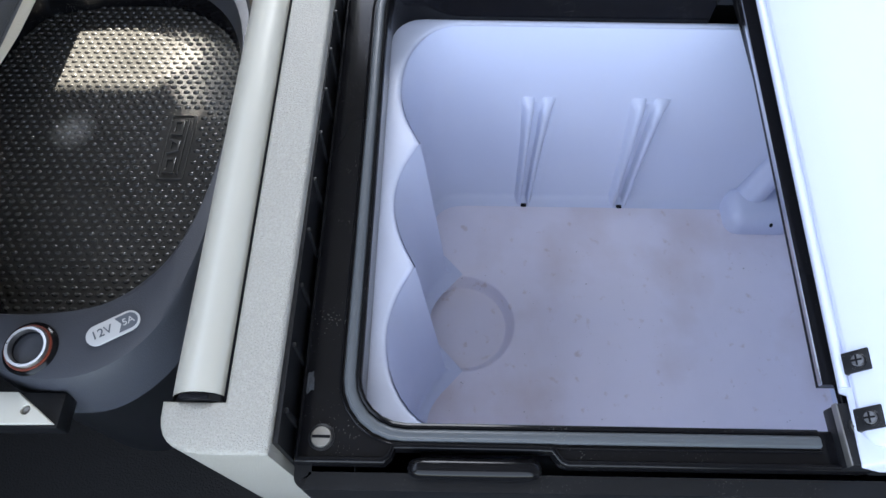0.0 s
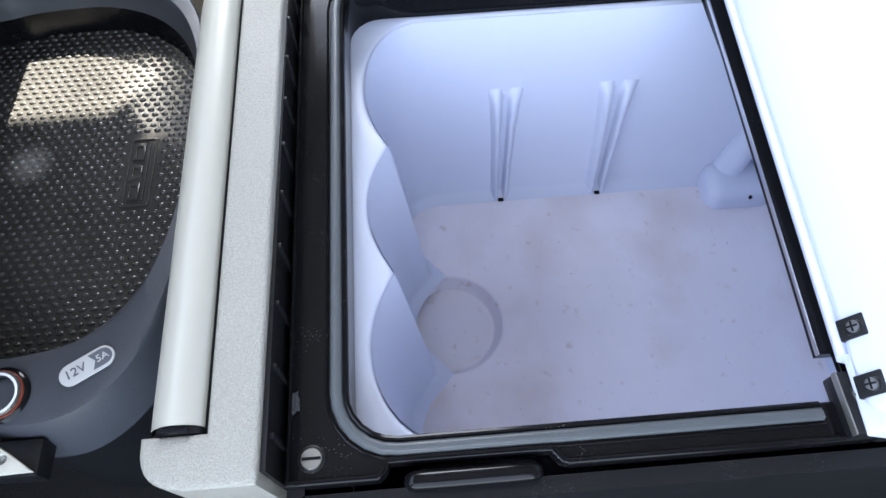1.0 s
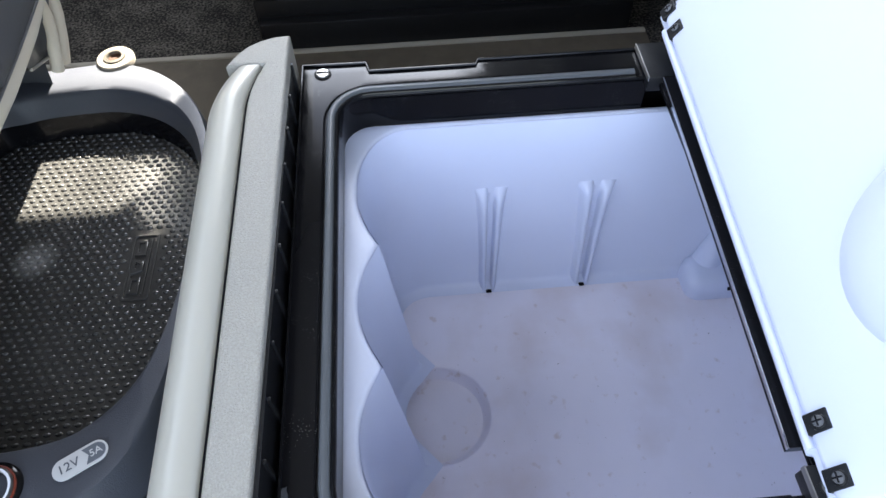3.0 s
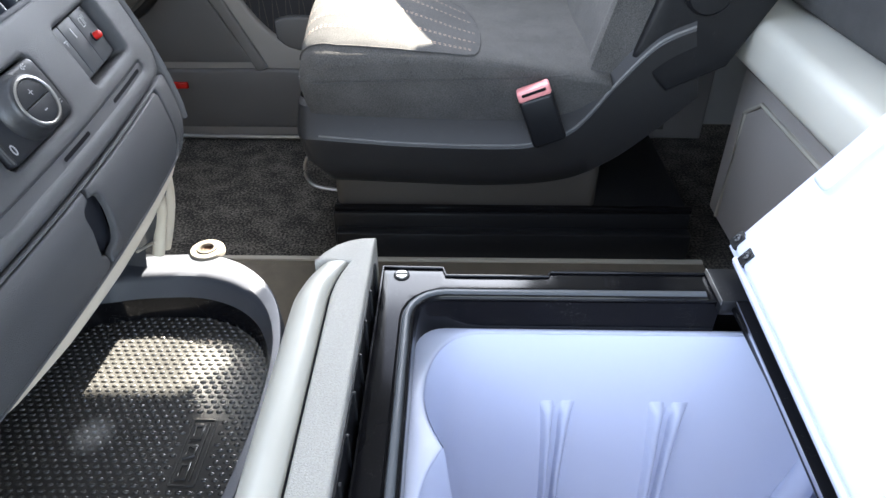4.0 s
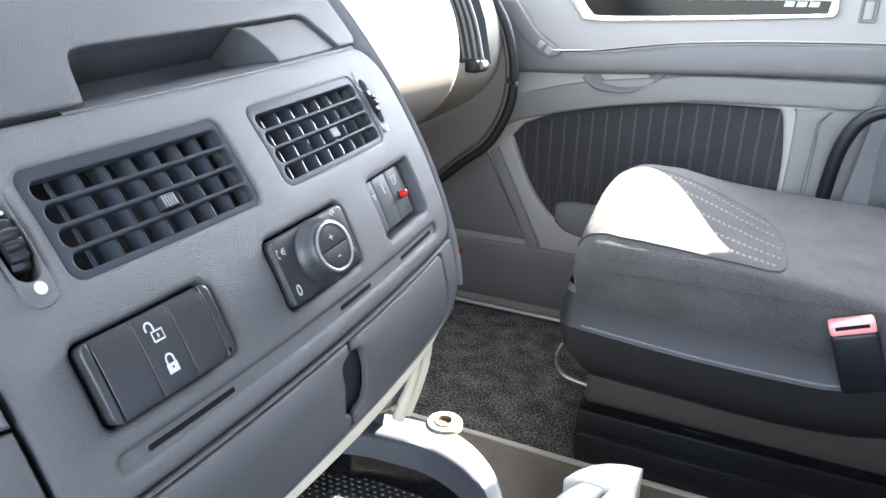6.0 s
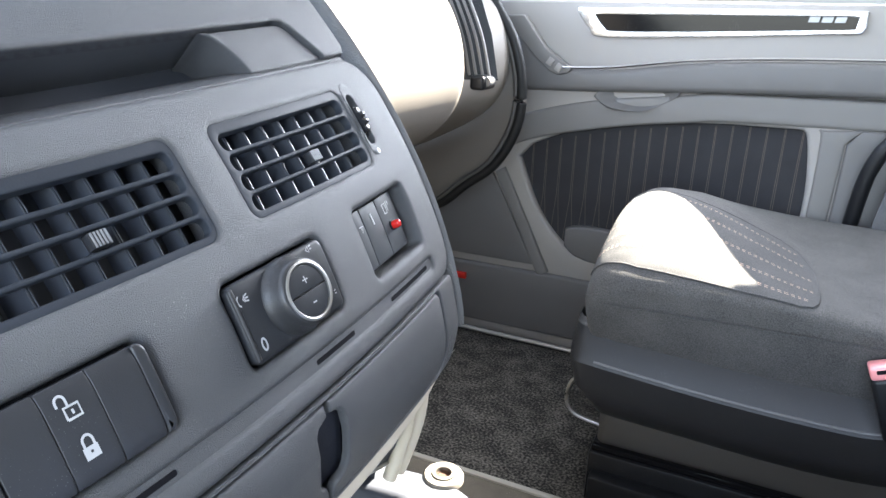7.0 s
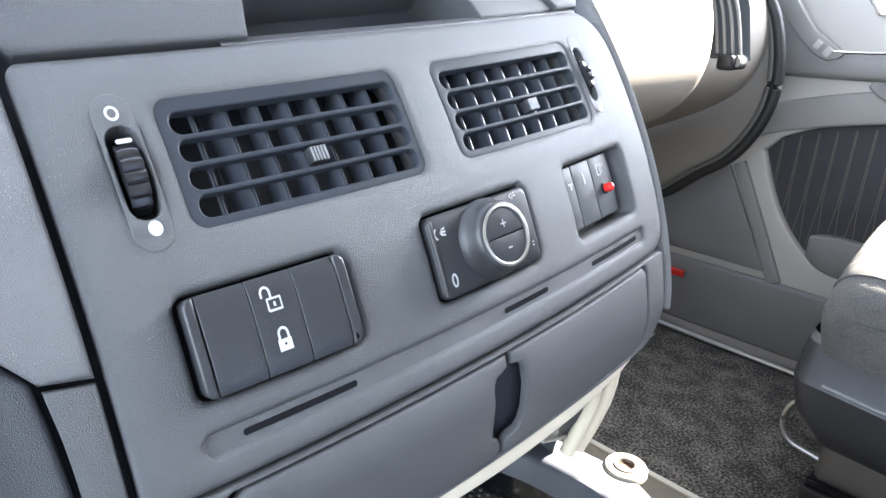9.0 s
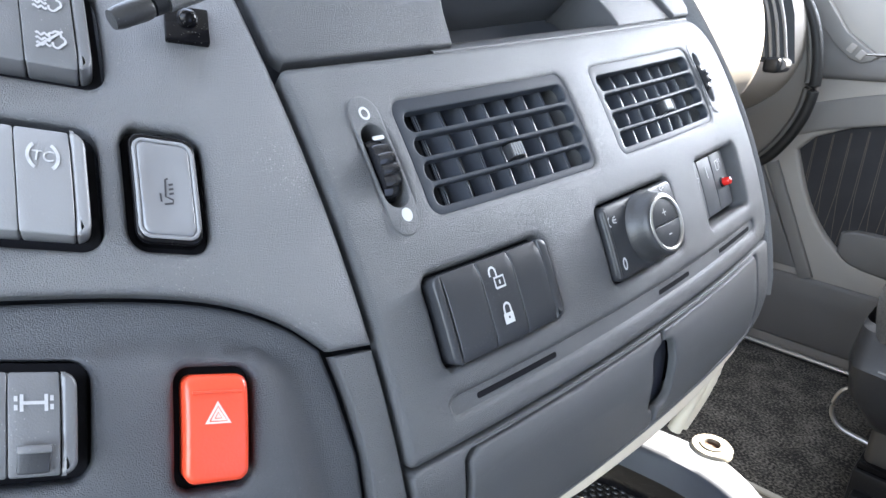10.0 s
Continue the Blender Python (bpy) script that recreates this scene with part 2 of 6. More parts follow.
def lathe(profile, m=None, seg=32, bm=None, a0=0.0, a1=2 * math.pi):
    """A turned shape: profile of (radius, height) about z, laid at m."""
    m = m or Matrix()
    full = abs(a1 - a0 - 2 * math.pi) < 1e-6
    n = seg if full else seg + 1
    rows = [[m @ Vector((r * math.cos(a0 + (a1 - a0) * k / seg), r * math.sin(a0 + (a1 - a0) * k / seg), h)) for k in range(n)]
            for r, h in profile]
    return grid(rows, closed_u=full, bm=bm)


def rrect(u0, v0, u1, v1, r, n=6):
    """A rounded rectangle, anticlockwise; r: one radius, or four from the lower left corner on."""
    rs = r if isinstance(r, (list, tuple)) else [r] * 4
    out = []
    for (cu, cv, a), q in zip(((u0 + rs[0], v0 + rs[0], 180), (u1 - rs[1], v0 + rs[1], 270), (u1 - rs[2], v1 - rs[2], 0), (u0 + rs[3], v1 - rs[3], 90)), rs):
        out += [(cu + q * math.cos(radians(a + 90 * k / n)), cv + q * math.sin(radians(a + 90 * k / n))) for k in range(n + 1)]
    return out


def turn2(pts, deg, c):
    s, k = math.sin(radians(deg)), math.cos(radians(deg))
    return [(c[0] + (u - c[0]) * k - (v - c[1]) * s, c[1] + (u - c[0]) * s + (v - c[1]) * k) for u, v in pts]


def dense(pts, step, closed=True):
    out = []
    for i in range(len(pts) if closed else len(pts) - 1):
        a, b = pts[i], pts[(i + 1) % len(pts)]
        n = max(1, math.ceil(math.dist(a, b) / step))
        out += [(a[0] + (b[0] - a[0]) * k / n, a[1] + (b[1] - a[1]) * k / n) for k in range(n)]
    return out if closed else out + [pts[-1]]


def grown(pts, d):
    """The outline moved outwards by d (anticlockwise outlines)."""
    out, n = [], len(pts)
    for i in range(n):
        a, p, b = Vector(pts[i - 1]), Vector(pts[i]), Vector(pts[(i + 1) % n])
        e1, e2 = (p - a).normalized(), (b - p).normalized()
        n1, n2 = Vector((e1.y, -e1.x)), Vector((e2.y, -e2.x))
        q = n1 + n2
        q = q / max(0.5, q.length_squared / 2) if q.length > 1e-6 else n1
        out.append((p.x + q.x * d, p.y + q.y * d))
    return out


def slab(surf, outline, holes=(), depth=0.003, r=0.0008, step=0.012, lift=0.0, back=False, bm=None, hole_depth=None):
    """A sheet laid on surf(u, v, height), with rounded edges turned down by depth, and openings."""
    bm = bm or bmesh.new()
    loops = [(dense(outline, step), 1.0, depth)] + [(dense(h, step), -1.0, hole_depth or depth) for h in holes]
    pts, edges, spans = [], [], []
    for loop, sign, _ in loops:
        inner = grown(loop, -r * sign)
        base = len(pts)
        pts += [Vector(p) for p in inner]
        edges += [(base + i, base + (i + 1) % len(inner)) for i in range(len(inner))]
        spans.append((base, len(inner)))
    us, vs = [p[0] for p in outline], [p[1] for p in outline]
    rings = [[tuple(p) for p in pts[b:b + n]] for b, n in spans]

    def inside(u, v, poly):
        c = False
        for i in range(len(poly)):
            (x1, y1), (x2, y2) = poly[i - 1], poly[i]
            if (y1 > v) != (y2 > v) and u < (x2 - x1) * (v - y1) / (y2 - y1) + x1:
                c = not c
        return c

    nu, nv = max(1, int((max(us) - min(us)) / step)), max(1, int((max(vs) - min(vs)) / step))
    for i in range(1, nu):
        for j in range(1, nv):
            u, v = min(us) + (max(us) - min(us)) * i / nu, min(vs) + (max(vs) - min(vs)) * j / nv
            if inside(u, v, rings[0]) and not any(inside(u, v, h) for h in rings[1:]):
                if all((u - p.x) ** 2 + (v - p.y) ** 2 > (0.35 * step) ** 2 for p in pts[:spans[-1][0] + spans[-1][1]]):
                    pts.append(Vector((u, v)))
    got, _, tris, *_ = delaunay_2d_cdt(pts, edges, [], 0, 1e-7)
    top = [bm.verts.new(surf(p[0], p[1], lift)) for p in got]
    for t in tris:
        cu, cv = sum(got[k][0] for k in t) / len(t), sum(got[k][1] for k in t) / len(t)
        if inside(cu, cv, rings[0]) and not any(inside(cu, cv, h) for h in rings[1:]):
            try:
                bm.faces.new([top[k] for k in t])
            except ValueError:
                pass
    where = {(round(p[0], 6), round(p[1], 6)): top[k] for k, p in enumerate(got)}
    for (loop, sign, dep), ring in zip(loops, rings):
        last = [where.get((round(p[0], 6), round(p[1], 6))) or bm.verts.new(surf(*p, lift)) for p in ring]
        steps = [(-r + r * math.sin(a), lift - r + r * math.cos(a)) for a in (radians(30), radians(60), radians(90))] if r else []
        for off, h in steps + [(0.0, lift - dep)]:
            nxt = [bm.verts.new(surf(*p, h)) for p in grown(loop, off * sign)]
            for i in range(len(last)):
                k = (i + 1) % len(last)
                bm.faces.new((last[i], last[k], nxt[k], nxt[i]))
            last = nxt
        if back and sign > 0:
            bm.faces.new(last)
    return bm


def letters(text, size, mat, m, name, parent, label="", depth=0.0002, align="CENTER"):
    cu = bpy.data.curves.new(name, "FONT")
    cu.body, cu.size, cu.align_x, cu.align_y, cu.extrude = text, size, align, "CENTER", depth
    tmp = bpy.data.objects.new(name, cu)
    me = bpy.data.meshes.new_from_object(tmp)
    bpy.data.objects.remove(tmp)
    bpy.data.curves.remove(cu)
    me.transform(m)
    me.name = name
    me.materials.clear()
    me.materials.append(mat)
    ob = new(name, me)
    ob.parent = parent
    if label:
        ob["label"] = label
    return ob


def strokes(surf, lines, w, mat, name, parent, lift=0.0004, label=""):
    """Flat printed strokes along polylines on a surface."""
    bm = bmesh.new()
    for line in lines:
        pts = [Vector(p) for p in line]
        left, right = [], []
        for i, p in enumerate(pts):
            d = (pts[min(i + 1, len(pts) - 1)] - pts[max(i - 1, 0)]).normalized()
            q = Vector((-d.y, d.x)) * w / 2
            left.append(surf(*(p + q), lift))
            right.append(surf(*(p - q), lift))
        grid([left, right], bm=bm)
    return part(name, bm, mat, parent, label)


def flat(surf, outline, mat, name, parent, lift=0.0004, label=""):
    bm = bmesh.new()
    bm.faces.new([bm.verts.new(surf(*p, lift)) for p in outline])
    return part(name, bm, mat, parent, label)


def ring2(c, r, n=24, r2=None):
    return [(c[0] + r * math.cos(2 * math.pi * k / n), c[1] + (r2 or r) * math.sin(2 * math.pi * k / n)) for k in range(n)]


def basis(surf, u, v, h=0.0, deg=0.0):
    """A frame on the surface at (u, v): x along u, y along v, z outwards, turned by deg."""
    e = 1e-4
    o = surf(u, v, 0)
    x = (surf(u + e, v, 0) - surf(u - e, v, 0)).normalized()
    y = surf(u, v + e, 0) - surf(u, v - e, 0)
    z = x.cross(y).normalized()
    y = z.cross(x)
    m = Matrix((x, y, z)).transposed().to_4x4()
    return Matrix.Translation(o + z * h) @ m @ Matrix.Rotation(radians(deg), 4, "Z")


# ---- the cab: floor, walls, roof, openings ----
def wall_sheet(name, axis, at, outline, holes, mat, label, thick):
    """A wall in the plane axis = at, with real thickness and openings; outline in the other two axes."""
    def s(u, v, h):
        return Vector((u, at + h, v)) if axis == "y" else Vector((at + h, u, v))
    return solid(name, slab(s, outline, holes, abs(thick), 0.0, 0.2, max(0.0, thick), back=False), mat, label, "wall", kind="structure")


solid("floor", box((-1.25, 0.66, -0.03), (1.2, 1.62, 0.0)), CARPET, "black speckled carpet of the passenger footwell", "floor", kind="structure")
solid("tunnel", box((-1.25, -0.9, -0.03), (1.2, 0.66, 0.070), 0.02), material("black_tunnel_carpet", (0.006, 0.006, 0.0065), 0.9, grain=1.0, grain_scale=500),
      "black carpeted engine tunnel between the seats", "floor", kind="structure")
solid("trim", box((-0.9, 0.978, 0.0), (0.45, 0.990, 0.010), 0.003), BEIGE, "worn tan edge strip of the footwell carpet", "trim", kind="structure")
solid("threshold_floor", box((-0.9, 0.66, 0.0), (0.45, 0.978, 0.006)), material("dark_floor_cover", (0.115, 0.098, 0.075), 0.7, grain=0.5, dust=0.6, mottle=0.35, mottle_scale=40),
      "dusty dark vinyl floor beside the tunnel", "floor", kind="structure")
# lining and unseen ceiling are kept pale to bounce fill light
WALL = material("pale_cab_lining", (0.46, 0.45, 0.43), 0.8, mottle=0.04)
CEILING = material("pale_headlining", (0.72, 0.71, 0.69), 0.9, mottle=0.03)
# opening outlined only to shape the sun patches on mat, seat and dash
SUN_HOLES = [[(-0.36, 0.785), (-0.083, 0.806), (0.214, 1.030), (0.170, 1.052), (0.160, 1.10), (0.176, 1.368), (0.150, 1.414), (-0.06, 1.414), (-0.08, 1.70), (-0.14, 1.92), (-0.25, 1.75), (-0.325, 1.50), (-0.345, 1.25), (-0.352, 1.02)]]
wall_sheet("wall_passenger_side", "y", 1.60, [(-1.25, -0.1), (1.2, -0.1), (1.2, 2.0), (-1.25, 2.0)], SUN_HOLES, WALL, "pale lining of the passenger side, its opening cut to shape the sun patches", -0.04)
wall_sheet("wall_driver_side", "y", -0.86, [(-1.25, -0.1), (1.2, -0.1), (1.2, 2.0), (-1.25, 2.0)],
           [rrect(-0.75, 0.20, 0.55, 1.60, 0.05)], WALL, "pale lining of the driver's side with the open doorway", -0.04)
wall_sheet("wall_rear", "x", 1.16, [(-0.9, -0.1), (1.62, -0.1), (1.62, 2.0), (-0.9, 2.0)], [], WALL, "pale rear wall of the cab", 0.04)
wall_sheet("wall_front", "x", -1.2, [(-0.9, -0.1), (1.62, -0.1), (1.62, 0.80), (-0.9, 0.80)], [], WALL, "bulkhead under the windscreen", -0.04)
solid("ceiling", box((-1.02, -0.92, 1.98), (1.22, 1.64, 2.04)), CEILING, "unseen pale cab ceiling, added to block the sky and bounce light", "ceiling", kind="structure")

# ---- the dashboard surface ----
def face_x(y, z):
    z = max(z, 0.478)
    a, b = y - 0.4, z - 0.56
    return -0.3087 + 0.0619 * a - 0.456 * b - 0.3007 * a * a - 1.4793 * b * b + 0.3161 * a * b


def face(y, v, h=0.0):
    """Point of the dashboard at y along the cab's width and height v (at y = 0.4), lifted by h off the surface."""
    def p(yy, vv):
        z = vv + 0.075 * (yy - 0.4)
        return Vector((face_x(yy, z), yy, z))
    e = 0.002
    n = (p(y + e, v) - p(y - e, v)).cross(p(y, v + e) - p(y, v - e)).normalized()
    return p(y, v) + n * h


VENT_L, VENT_R = (0.2435, 0.6085, 0.3715, 0.6580), (0.4010, 0.6095, 0.5330, 0.6585)
LOCKS, KNOB, RECESS = (0.2235, 0.5425, 0.3055, 0.5850), (0.3555, 0.5435, 0.4390, 0.5880), (0.4820, 0.5435, 0.5550, 0.5890)
WHEEL_L, WHEEL_R = (0.2195, 0.6150, 0.2325, 0.6505), (0.5395, 0.6200, 0.5490, 0.6540)
dashboard = thing("dashboard", "dark grey grained plastic truck dashboard, dusty, with rounded panels", "dashboard")
part("centre_panel", slab(face, rrect(0.1930, 0.5085, 0.5920, 0.6785, [0.004, 0.02, 0.03, 0.006]),
     [rrect(*VENT_L, 0.006), rrect(*VENT_R, 0.006), rrect(*LOCKS, 0.006), rrect(*KNOB, 0.006), rrect(*RECESS, 0.005),
      rrect(*WHEEL_L, 0.0062), rrect(*WHEEL_R, 0.0046), rrect(0.2225, 0.5225, 0.5600, 0.5300, 0.0036)],
     0.010, 0.0042, 0.010, hole_depth=0.020), DASH, dashboard)
# groove with three dark slots
groove = part("groove", slab(face, rrect(0.2215, 0.5215, 0.5610, 0.5310, 0.003), [], 0.002, 0, 0.012, -0.0022), DASH, dashboard)
for a, b in ((0.238, 0.296), (0.400, 0.441), (0.490, 0.551)):
    flat(face, dense(rrect(a, 0.5246, b, 0.5276, 0.0012), 0.01), DARK_GAP, "slot", dashboard, -0.0017)
# lower part with two flaps
part("lower_frame", slab(face, rrect(0.1930, 0.4380, 0.5860, 0.5070, [0.004, 0.03, 0.004, 0.004]),
     [rrect(0.2225, 0.4400, 0.5590, 0.5052, [0.01, 0.02, 0.006, 0.008])], 0.02, 0.0016, 0.012), DASH, dashboard)
part("flap_backing", slab(face, rrect(0.2220, 0.4396, 0.5600, 0.5056, [0.01, 0.02, 0.006, 0.008]), [], 0.02, 0, 0.015, -0.020), DARK_GAP, dashboard)
part("storage_flap", slab(face, [(0.2262, 0.4440), (0.2340, 0.4402), (0.3840, 0.4402), (0.3880, 0.4430), (0.3880, 0.4480), (0.3860, 0.4520),
     (0.3822, 0.4535), (0.3812, 0.4560), (0.3822, 0.4890), (0.3850, 0.4930), (0.3940, 0.4958), (0.3940, 0.5035), (0.2320, 0.5035), (0.2262, 0.4990)], [], 0.0055, 0.0022, 0.012), DASH, dashboard)
part("storage_flap", slab(face, [(0.3920, 0.4402), (0.5440, 0.4402), (0.5540, 0.4480), (0.5572, 0.4600), (0.5572, 0.4990), (0.5530, 0.5035),
     (0.3985, 0.5035), (0.3975, 0.4965), (0.4060, 0.4945), (0.4088, 0.4910), (0.4092, 0.4800), (0.4088, 0.4620), (0.4070, 0.4550), (0.4030, 0.4515), (0.3940, 0.4500), (0.3920, 0.4470)], [], 0.0055, 0.0022, 0.012), DASH, dashboard)
part("notch_backing", slab(face, rrect(0.376, 0.446, 0.414, 0.500, 0.004), [], 0.002, 0, 0.02, -0.010), material("dull_slate_backing", (0.020, 0.022, 0.030), 0.5, grain=0.4), dashboard)
# cream lip; sun bounced up from the tray rim is put into its colour
part("lower_lip", slab(face, [(0.235, 0.4385), (0.262, 0.4320), (0.320, 0.4255), (0.400, 0.4225), (0.470, 0.4232), (0.530, 0.4290), (0.550, 0.4355), (0.548, 0.4398), (0.235, 0.4398)], [], 0.004, 0.0030, 0.012, -0.0020), material("sun_bounce_cream_lip", (0.68, 0.61, 0.49), 0.5, grain=0.8, grain_scale=1000), dashboard, "cream lower lip, brightened for bounced sun")
# shelf and pods above
NOTCH = [(0.2995, 0.6808), (0.3050, 0.6970), (0.3085, 0.7040), (0.3125, 0.7068), (0.3200, 0.7078), (0.4000, 0.7082), (0.5150, 0.7088), (0.5230, 0.7075), (0.5285, 0.7035), (0.5470, 0.6808)]
part("upper_panel", slab(face, [(0.1985, 0.6808)] + NOTCH + [(0.5740, 0.6808), (0.5780, 0.6850), (0.5780, 0.7700), (0.5500, 0.8000), (0.2250, 0.8000), (0.1945, 0.7700), (0.1945, 0.6850)], [], 0.010, 0.0022, 0.010), DASH_TOP, dashboard)
part("shelf_wall", grid([[face(u, v, h) for u, v in dense(NOTCH, 0.01, False)] for h in (-0.004, -0.03, -0.07)]), DASH_LOW, dashboard)
part("shelf_floor", grid([[face(0.285 + 0.285 * k / 24, v, h) for k in range(25)] for v, h in ((0.6755, -0.0030), (0.6790, -0.0022), (0.6830, -0.0060), (0.6900, -0.0190), (0.6980, -0.0360), (0.7060, -0.0540), (0.7140, -0.0700))]), DASH_TOP, dashboard)
part("shelf_cheek", slab(face, [(0.4655, 0.6812), (0.5455, 0.6812), (0.5270, 0.7030), (0.5225, 0.7062), (0.5150, 0.7074), (0.4420, 0.7072), (0.4500, 0.7050), (0.4570, 0.6985), (0.4625, 0.6895)], [], 0.060, 0.0018, 0.010, -0.0032), DASH_TOP, dashboard)
# driver's side of the dashboard
BOUND = [(-0.16, 0.650), (-0.06, 0.636), (0.02, 0.626), (0.065, 0.6175), (0.105, 0.6085), (0.134, 0.5985), (0.156, 0.5850), (0.171, 0.5690)]
BOUND = [tuple(p[:2]) for p in smooth_path([(a, b, 0) for a, b in BOUND], 4)]
CLUSTER_TURN = -16.0


def clusterbox(c, w, h, r=0.004):
    return turn2(rrect(c[0] - w / 2, c[1] - h / 2, c[0] + w / 2, c[1] + h / 2, r), CLUSTER_TURN, c)


SW_SEAT, SW_TC, SW_DPF, SW_AXLE, SW_HAZARD = (0.1285, 0.6400), (0.0735, 0.6532), (0.0942, 0.7058), (0.0496, 0.5822), (0.1178, 0.5575)
GEAR_AT = (0.1065, 0.4890)
POD_LOW = [(-0.16, 0.4800), (0.050, 0.4740), (0.070, 0.4630), (0.083, 0.4545), (0.099, 0.4435), (0.120, 0.4355), (0.140, 0.4325), (0.154, 0.4370)]
part("driver_panel", slab(face, [(0.1895, 0.5660), (0.1895, 0.7600), (-0.16, 0.7600)] + BOUND,
     [clusterbox(SW_SEAT, 0.0290, 0.0438, 0.007), clusterbox(SW_TC, 0.0690, 0.0420, 0.008), clusterbox(SW_DPF, 0.0690, 0.0420, 0.008)],
     0.010, 0.0026, 0.012, hole_depth=0.010), DASH_DRIVER, dashboard)
part("trim_plate", slab(face, [(0.1560, 0.4400), (0.1895, 0.4400), (0.1895, 0.5640), (0.1715, 0.5665)] + [tuple(p[:2]) for p in smooth_path([(0.1735, 0.5480, 0), (0.1745, 0.5250, 0), (0.1735, 0.5050, 0), (0.1705, 0.4830, 0), (0.1655, 0.4650, 0), (0.1600, 0.4510, 0)], 4)], [], 0.010, 0.0012, 0.012, -0.0018), DASH, dashboard)
def pod_top(y):
    for (a, b), (c, d) in zip(BOUND, BOUND[1:]):
        if a <= y <= c:
            return b + (d - b) * (y - a) / (c - a)
    return BOUND[0][1] if y < BOUND[0][0] else BOUND[-1][1]


def pod_surf(y, v, h=0.0):
    """The pod: a raised field inside a sunken border along its upper edge and its side."""
    q = min(1.0, max(0.0, min((pod_top(y) - v - 0.016) / 0.006, (0.152 - y) / 0.008)))
    return face(y, v, h - 0.0058 * (1 - q * q * (3 - 2 * q)))


part("driver_pod", slab(pod_surf, POD_LOW + [(0.164, 0.4560), (0.1700, 0.4920), (0.1722, 0.5240), (0.1705, 0.5520), (0.1690, 0.5655)] + [(a, b - 0.0015) for a, b in BOUND[::-1][1:]],
     [clusterbox(SW_HAZARD, 0.0288, 0.0430, 0.006), clusterbox(SW_AXLE, 0.0625, 0.0385, 0.007), ring2(GEAR_AT, 0.0398, 40)],
     0.014, 0.0030, 0.006, -0.0006, hole_depth=0.010), POD, dashboard)
# cavity behind the openings; haze over the blacks is put into its colour
part("cavity", slab(face, [(-0.17, 0.40), (0.19, 0.40), (0.585, 0.44), (0.585, 0.67), (0.19, 0.78), (-0.17, 0.78)], [], 0.02, 0, 0.03, -0.040), material("hazed_duct_plastic", (0.030, 0.034, 0.044), 0.6), dashboard, "dark duct behind the panel, its colour lifted for haze")
# right edge: grained edge strip and the flank behind it
edge_rows = []
for k in range(25):
    v = 0.455 + (0.795 - 0.455) * k / 24
    q = face(0.6050, v, -0.012)
    edge_rows.append([face(0.5948, v, -0.014), face(0.5952, v, -0.0035), face(0.5966, v, -0.0008), face(0.5990, v, 0.0004), face(0.6020, v, -0.0010), face(0.6044, v, -0.0048), q + Vector((0.001, 0.002, 0)), q + Vector((-0.02, 0.003, 0))])
part("edge_strip", grid(edge_rows), material("grained_edging", (0.120, 0.119, 0.118), 0.5, grain=1.0, grain_scale=700), dashboard)
flank = []
for k in range(13):
    v = 0.43 + (0.80 - 0.43) * k / 12
    q = face(0.6050, max(v, 0.455), -0.012) + Vector((-0.004, 0.002, min(0, v - 0.455)))
    flank.append([q, q + Vector((-0.06, -0.002, 0)), q + Vector((-0.30, -0.01, 0))])
part("flank", grid(flank), DASH_LOW, dashboard)
# rounded underside
def underside(y0, y1, v, n):
    rows = []
    for k in range(n):
        y = y0 + (y1 - y0) * k / (n - 1)
        a = face(y, v(y), -0.002)
        rows.append([a, a + Vector((-0.006, 0, -0.007)), a + Vector((-0.02, 0, -0.014)), a + Vector((-0.06, 0, -0.022)), a + Vector((-0.30, 0, -0.03))])
    return grid(rows)


part("underside", underside(0.19, 0.585, lambda y: 0.4390, 16), BEIGE, dashboard, "pale beige underside")
def pod_low(y):
    for (a, b), (c, d) in zip(POD_LOW, POD_LOW[1:]):
        if a <= y <= c:
            return b + (d - b) * (y - a) / (c - a) + 0.0015
    return POD_LOW[-1][1]


part("pod_underside", underside(-0.16, 0.153, pod_low, 30), POD, dashboard)
# passenger's side of the dashboard: a broad bulging body
prof = smooth_path([(-0.95, 0, 0.40), (-0.80, 0, 0.44), (-0.66, 0, 0.50), (-0.565, 0, 0.56), (-0.53, 0, 0.63), (-0.545, 0, 0.72), (-0.60, 0, 0.775), (-0.75, 0, 0.80), (-1.15, 0, 0.81)], 5)
rows = []
for k in range(61):
    t = k / 60
    y = 0.60 + 0.752 * t
    dip = min(1.0, max(0.0, (y - 1.075) / 0.085)), min(1.0, max(0.0, (y - 1.20) / 0.17))
    d = 0.028 - 0.050 * dip[0] ** 2 * (3 - 2 * dip[0]) + 0.026 * dip[1] ** 2 * (3 - 2 * dip[1])
    rows.append([p + Vector((d - 0.0, y, 0)) for p in prof])
part("passenger_dash", grid(rows), material("warm_grey_dash_plastic", (0.20, 0.180, 0.158), 0.5, grain=0.4), dashboard, "warm grey passenger dash bulge")
# knee panel under the driver's side of the dashboard
knee = bmesh.new()
put_box(knee, (-0.76, -0.62, 0.02), (-0.475, 0.112, 0.425), 0.03, 4)
put_box(knee, (-0.80, 0.05, 0.02), (-0.560, 0.62, 0.415), 0.02, 3)
part("knee_panel", knee, SEAT_BASE, dashboard, "dark knee panel")


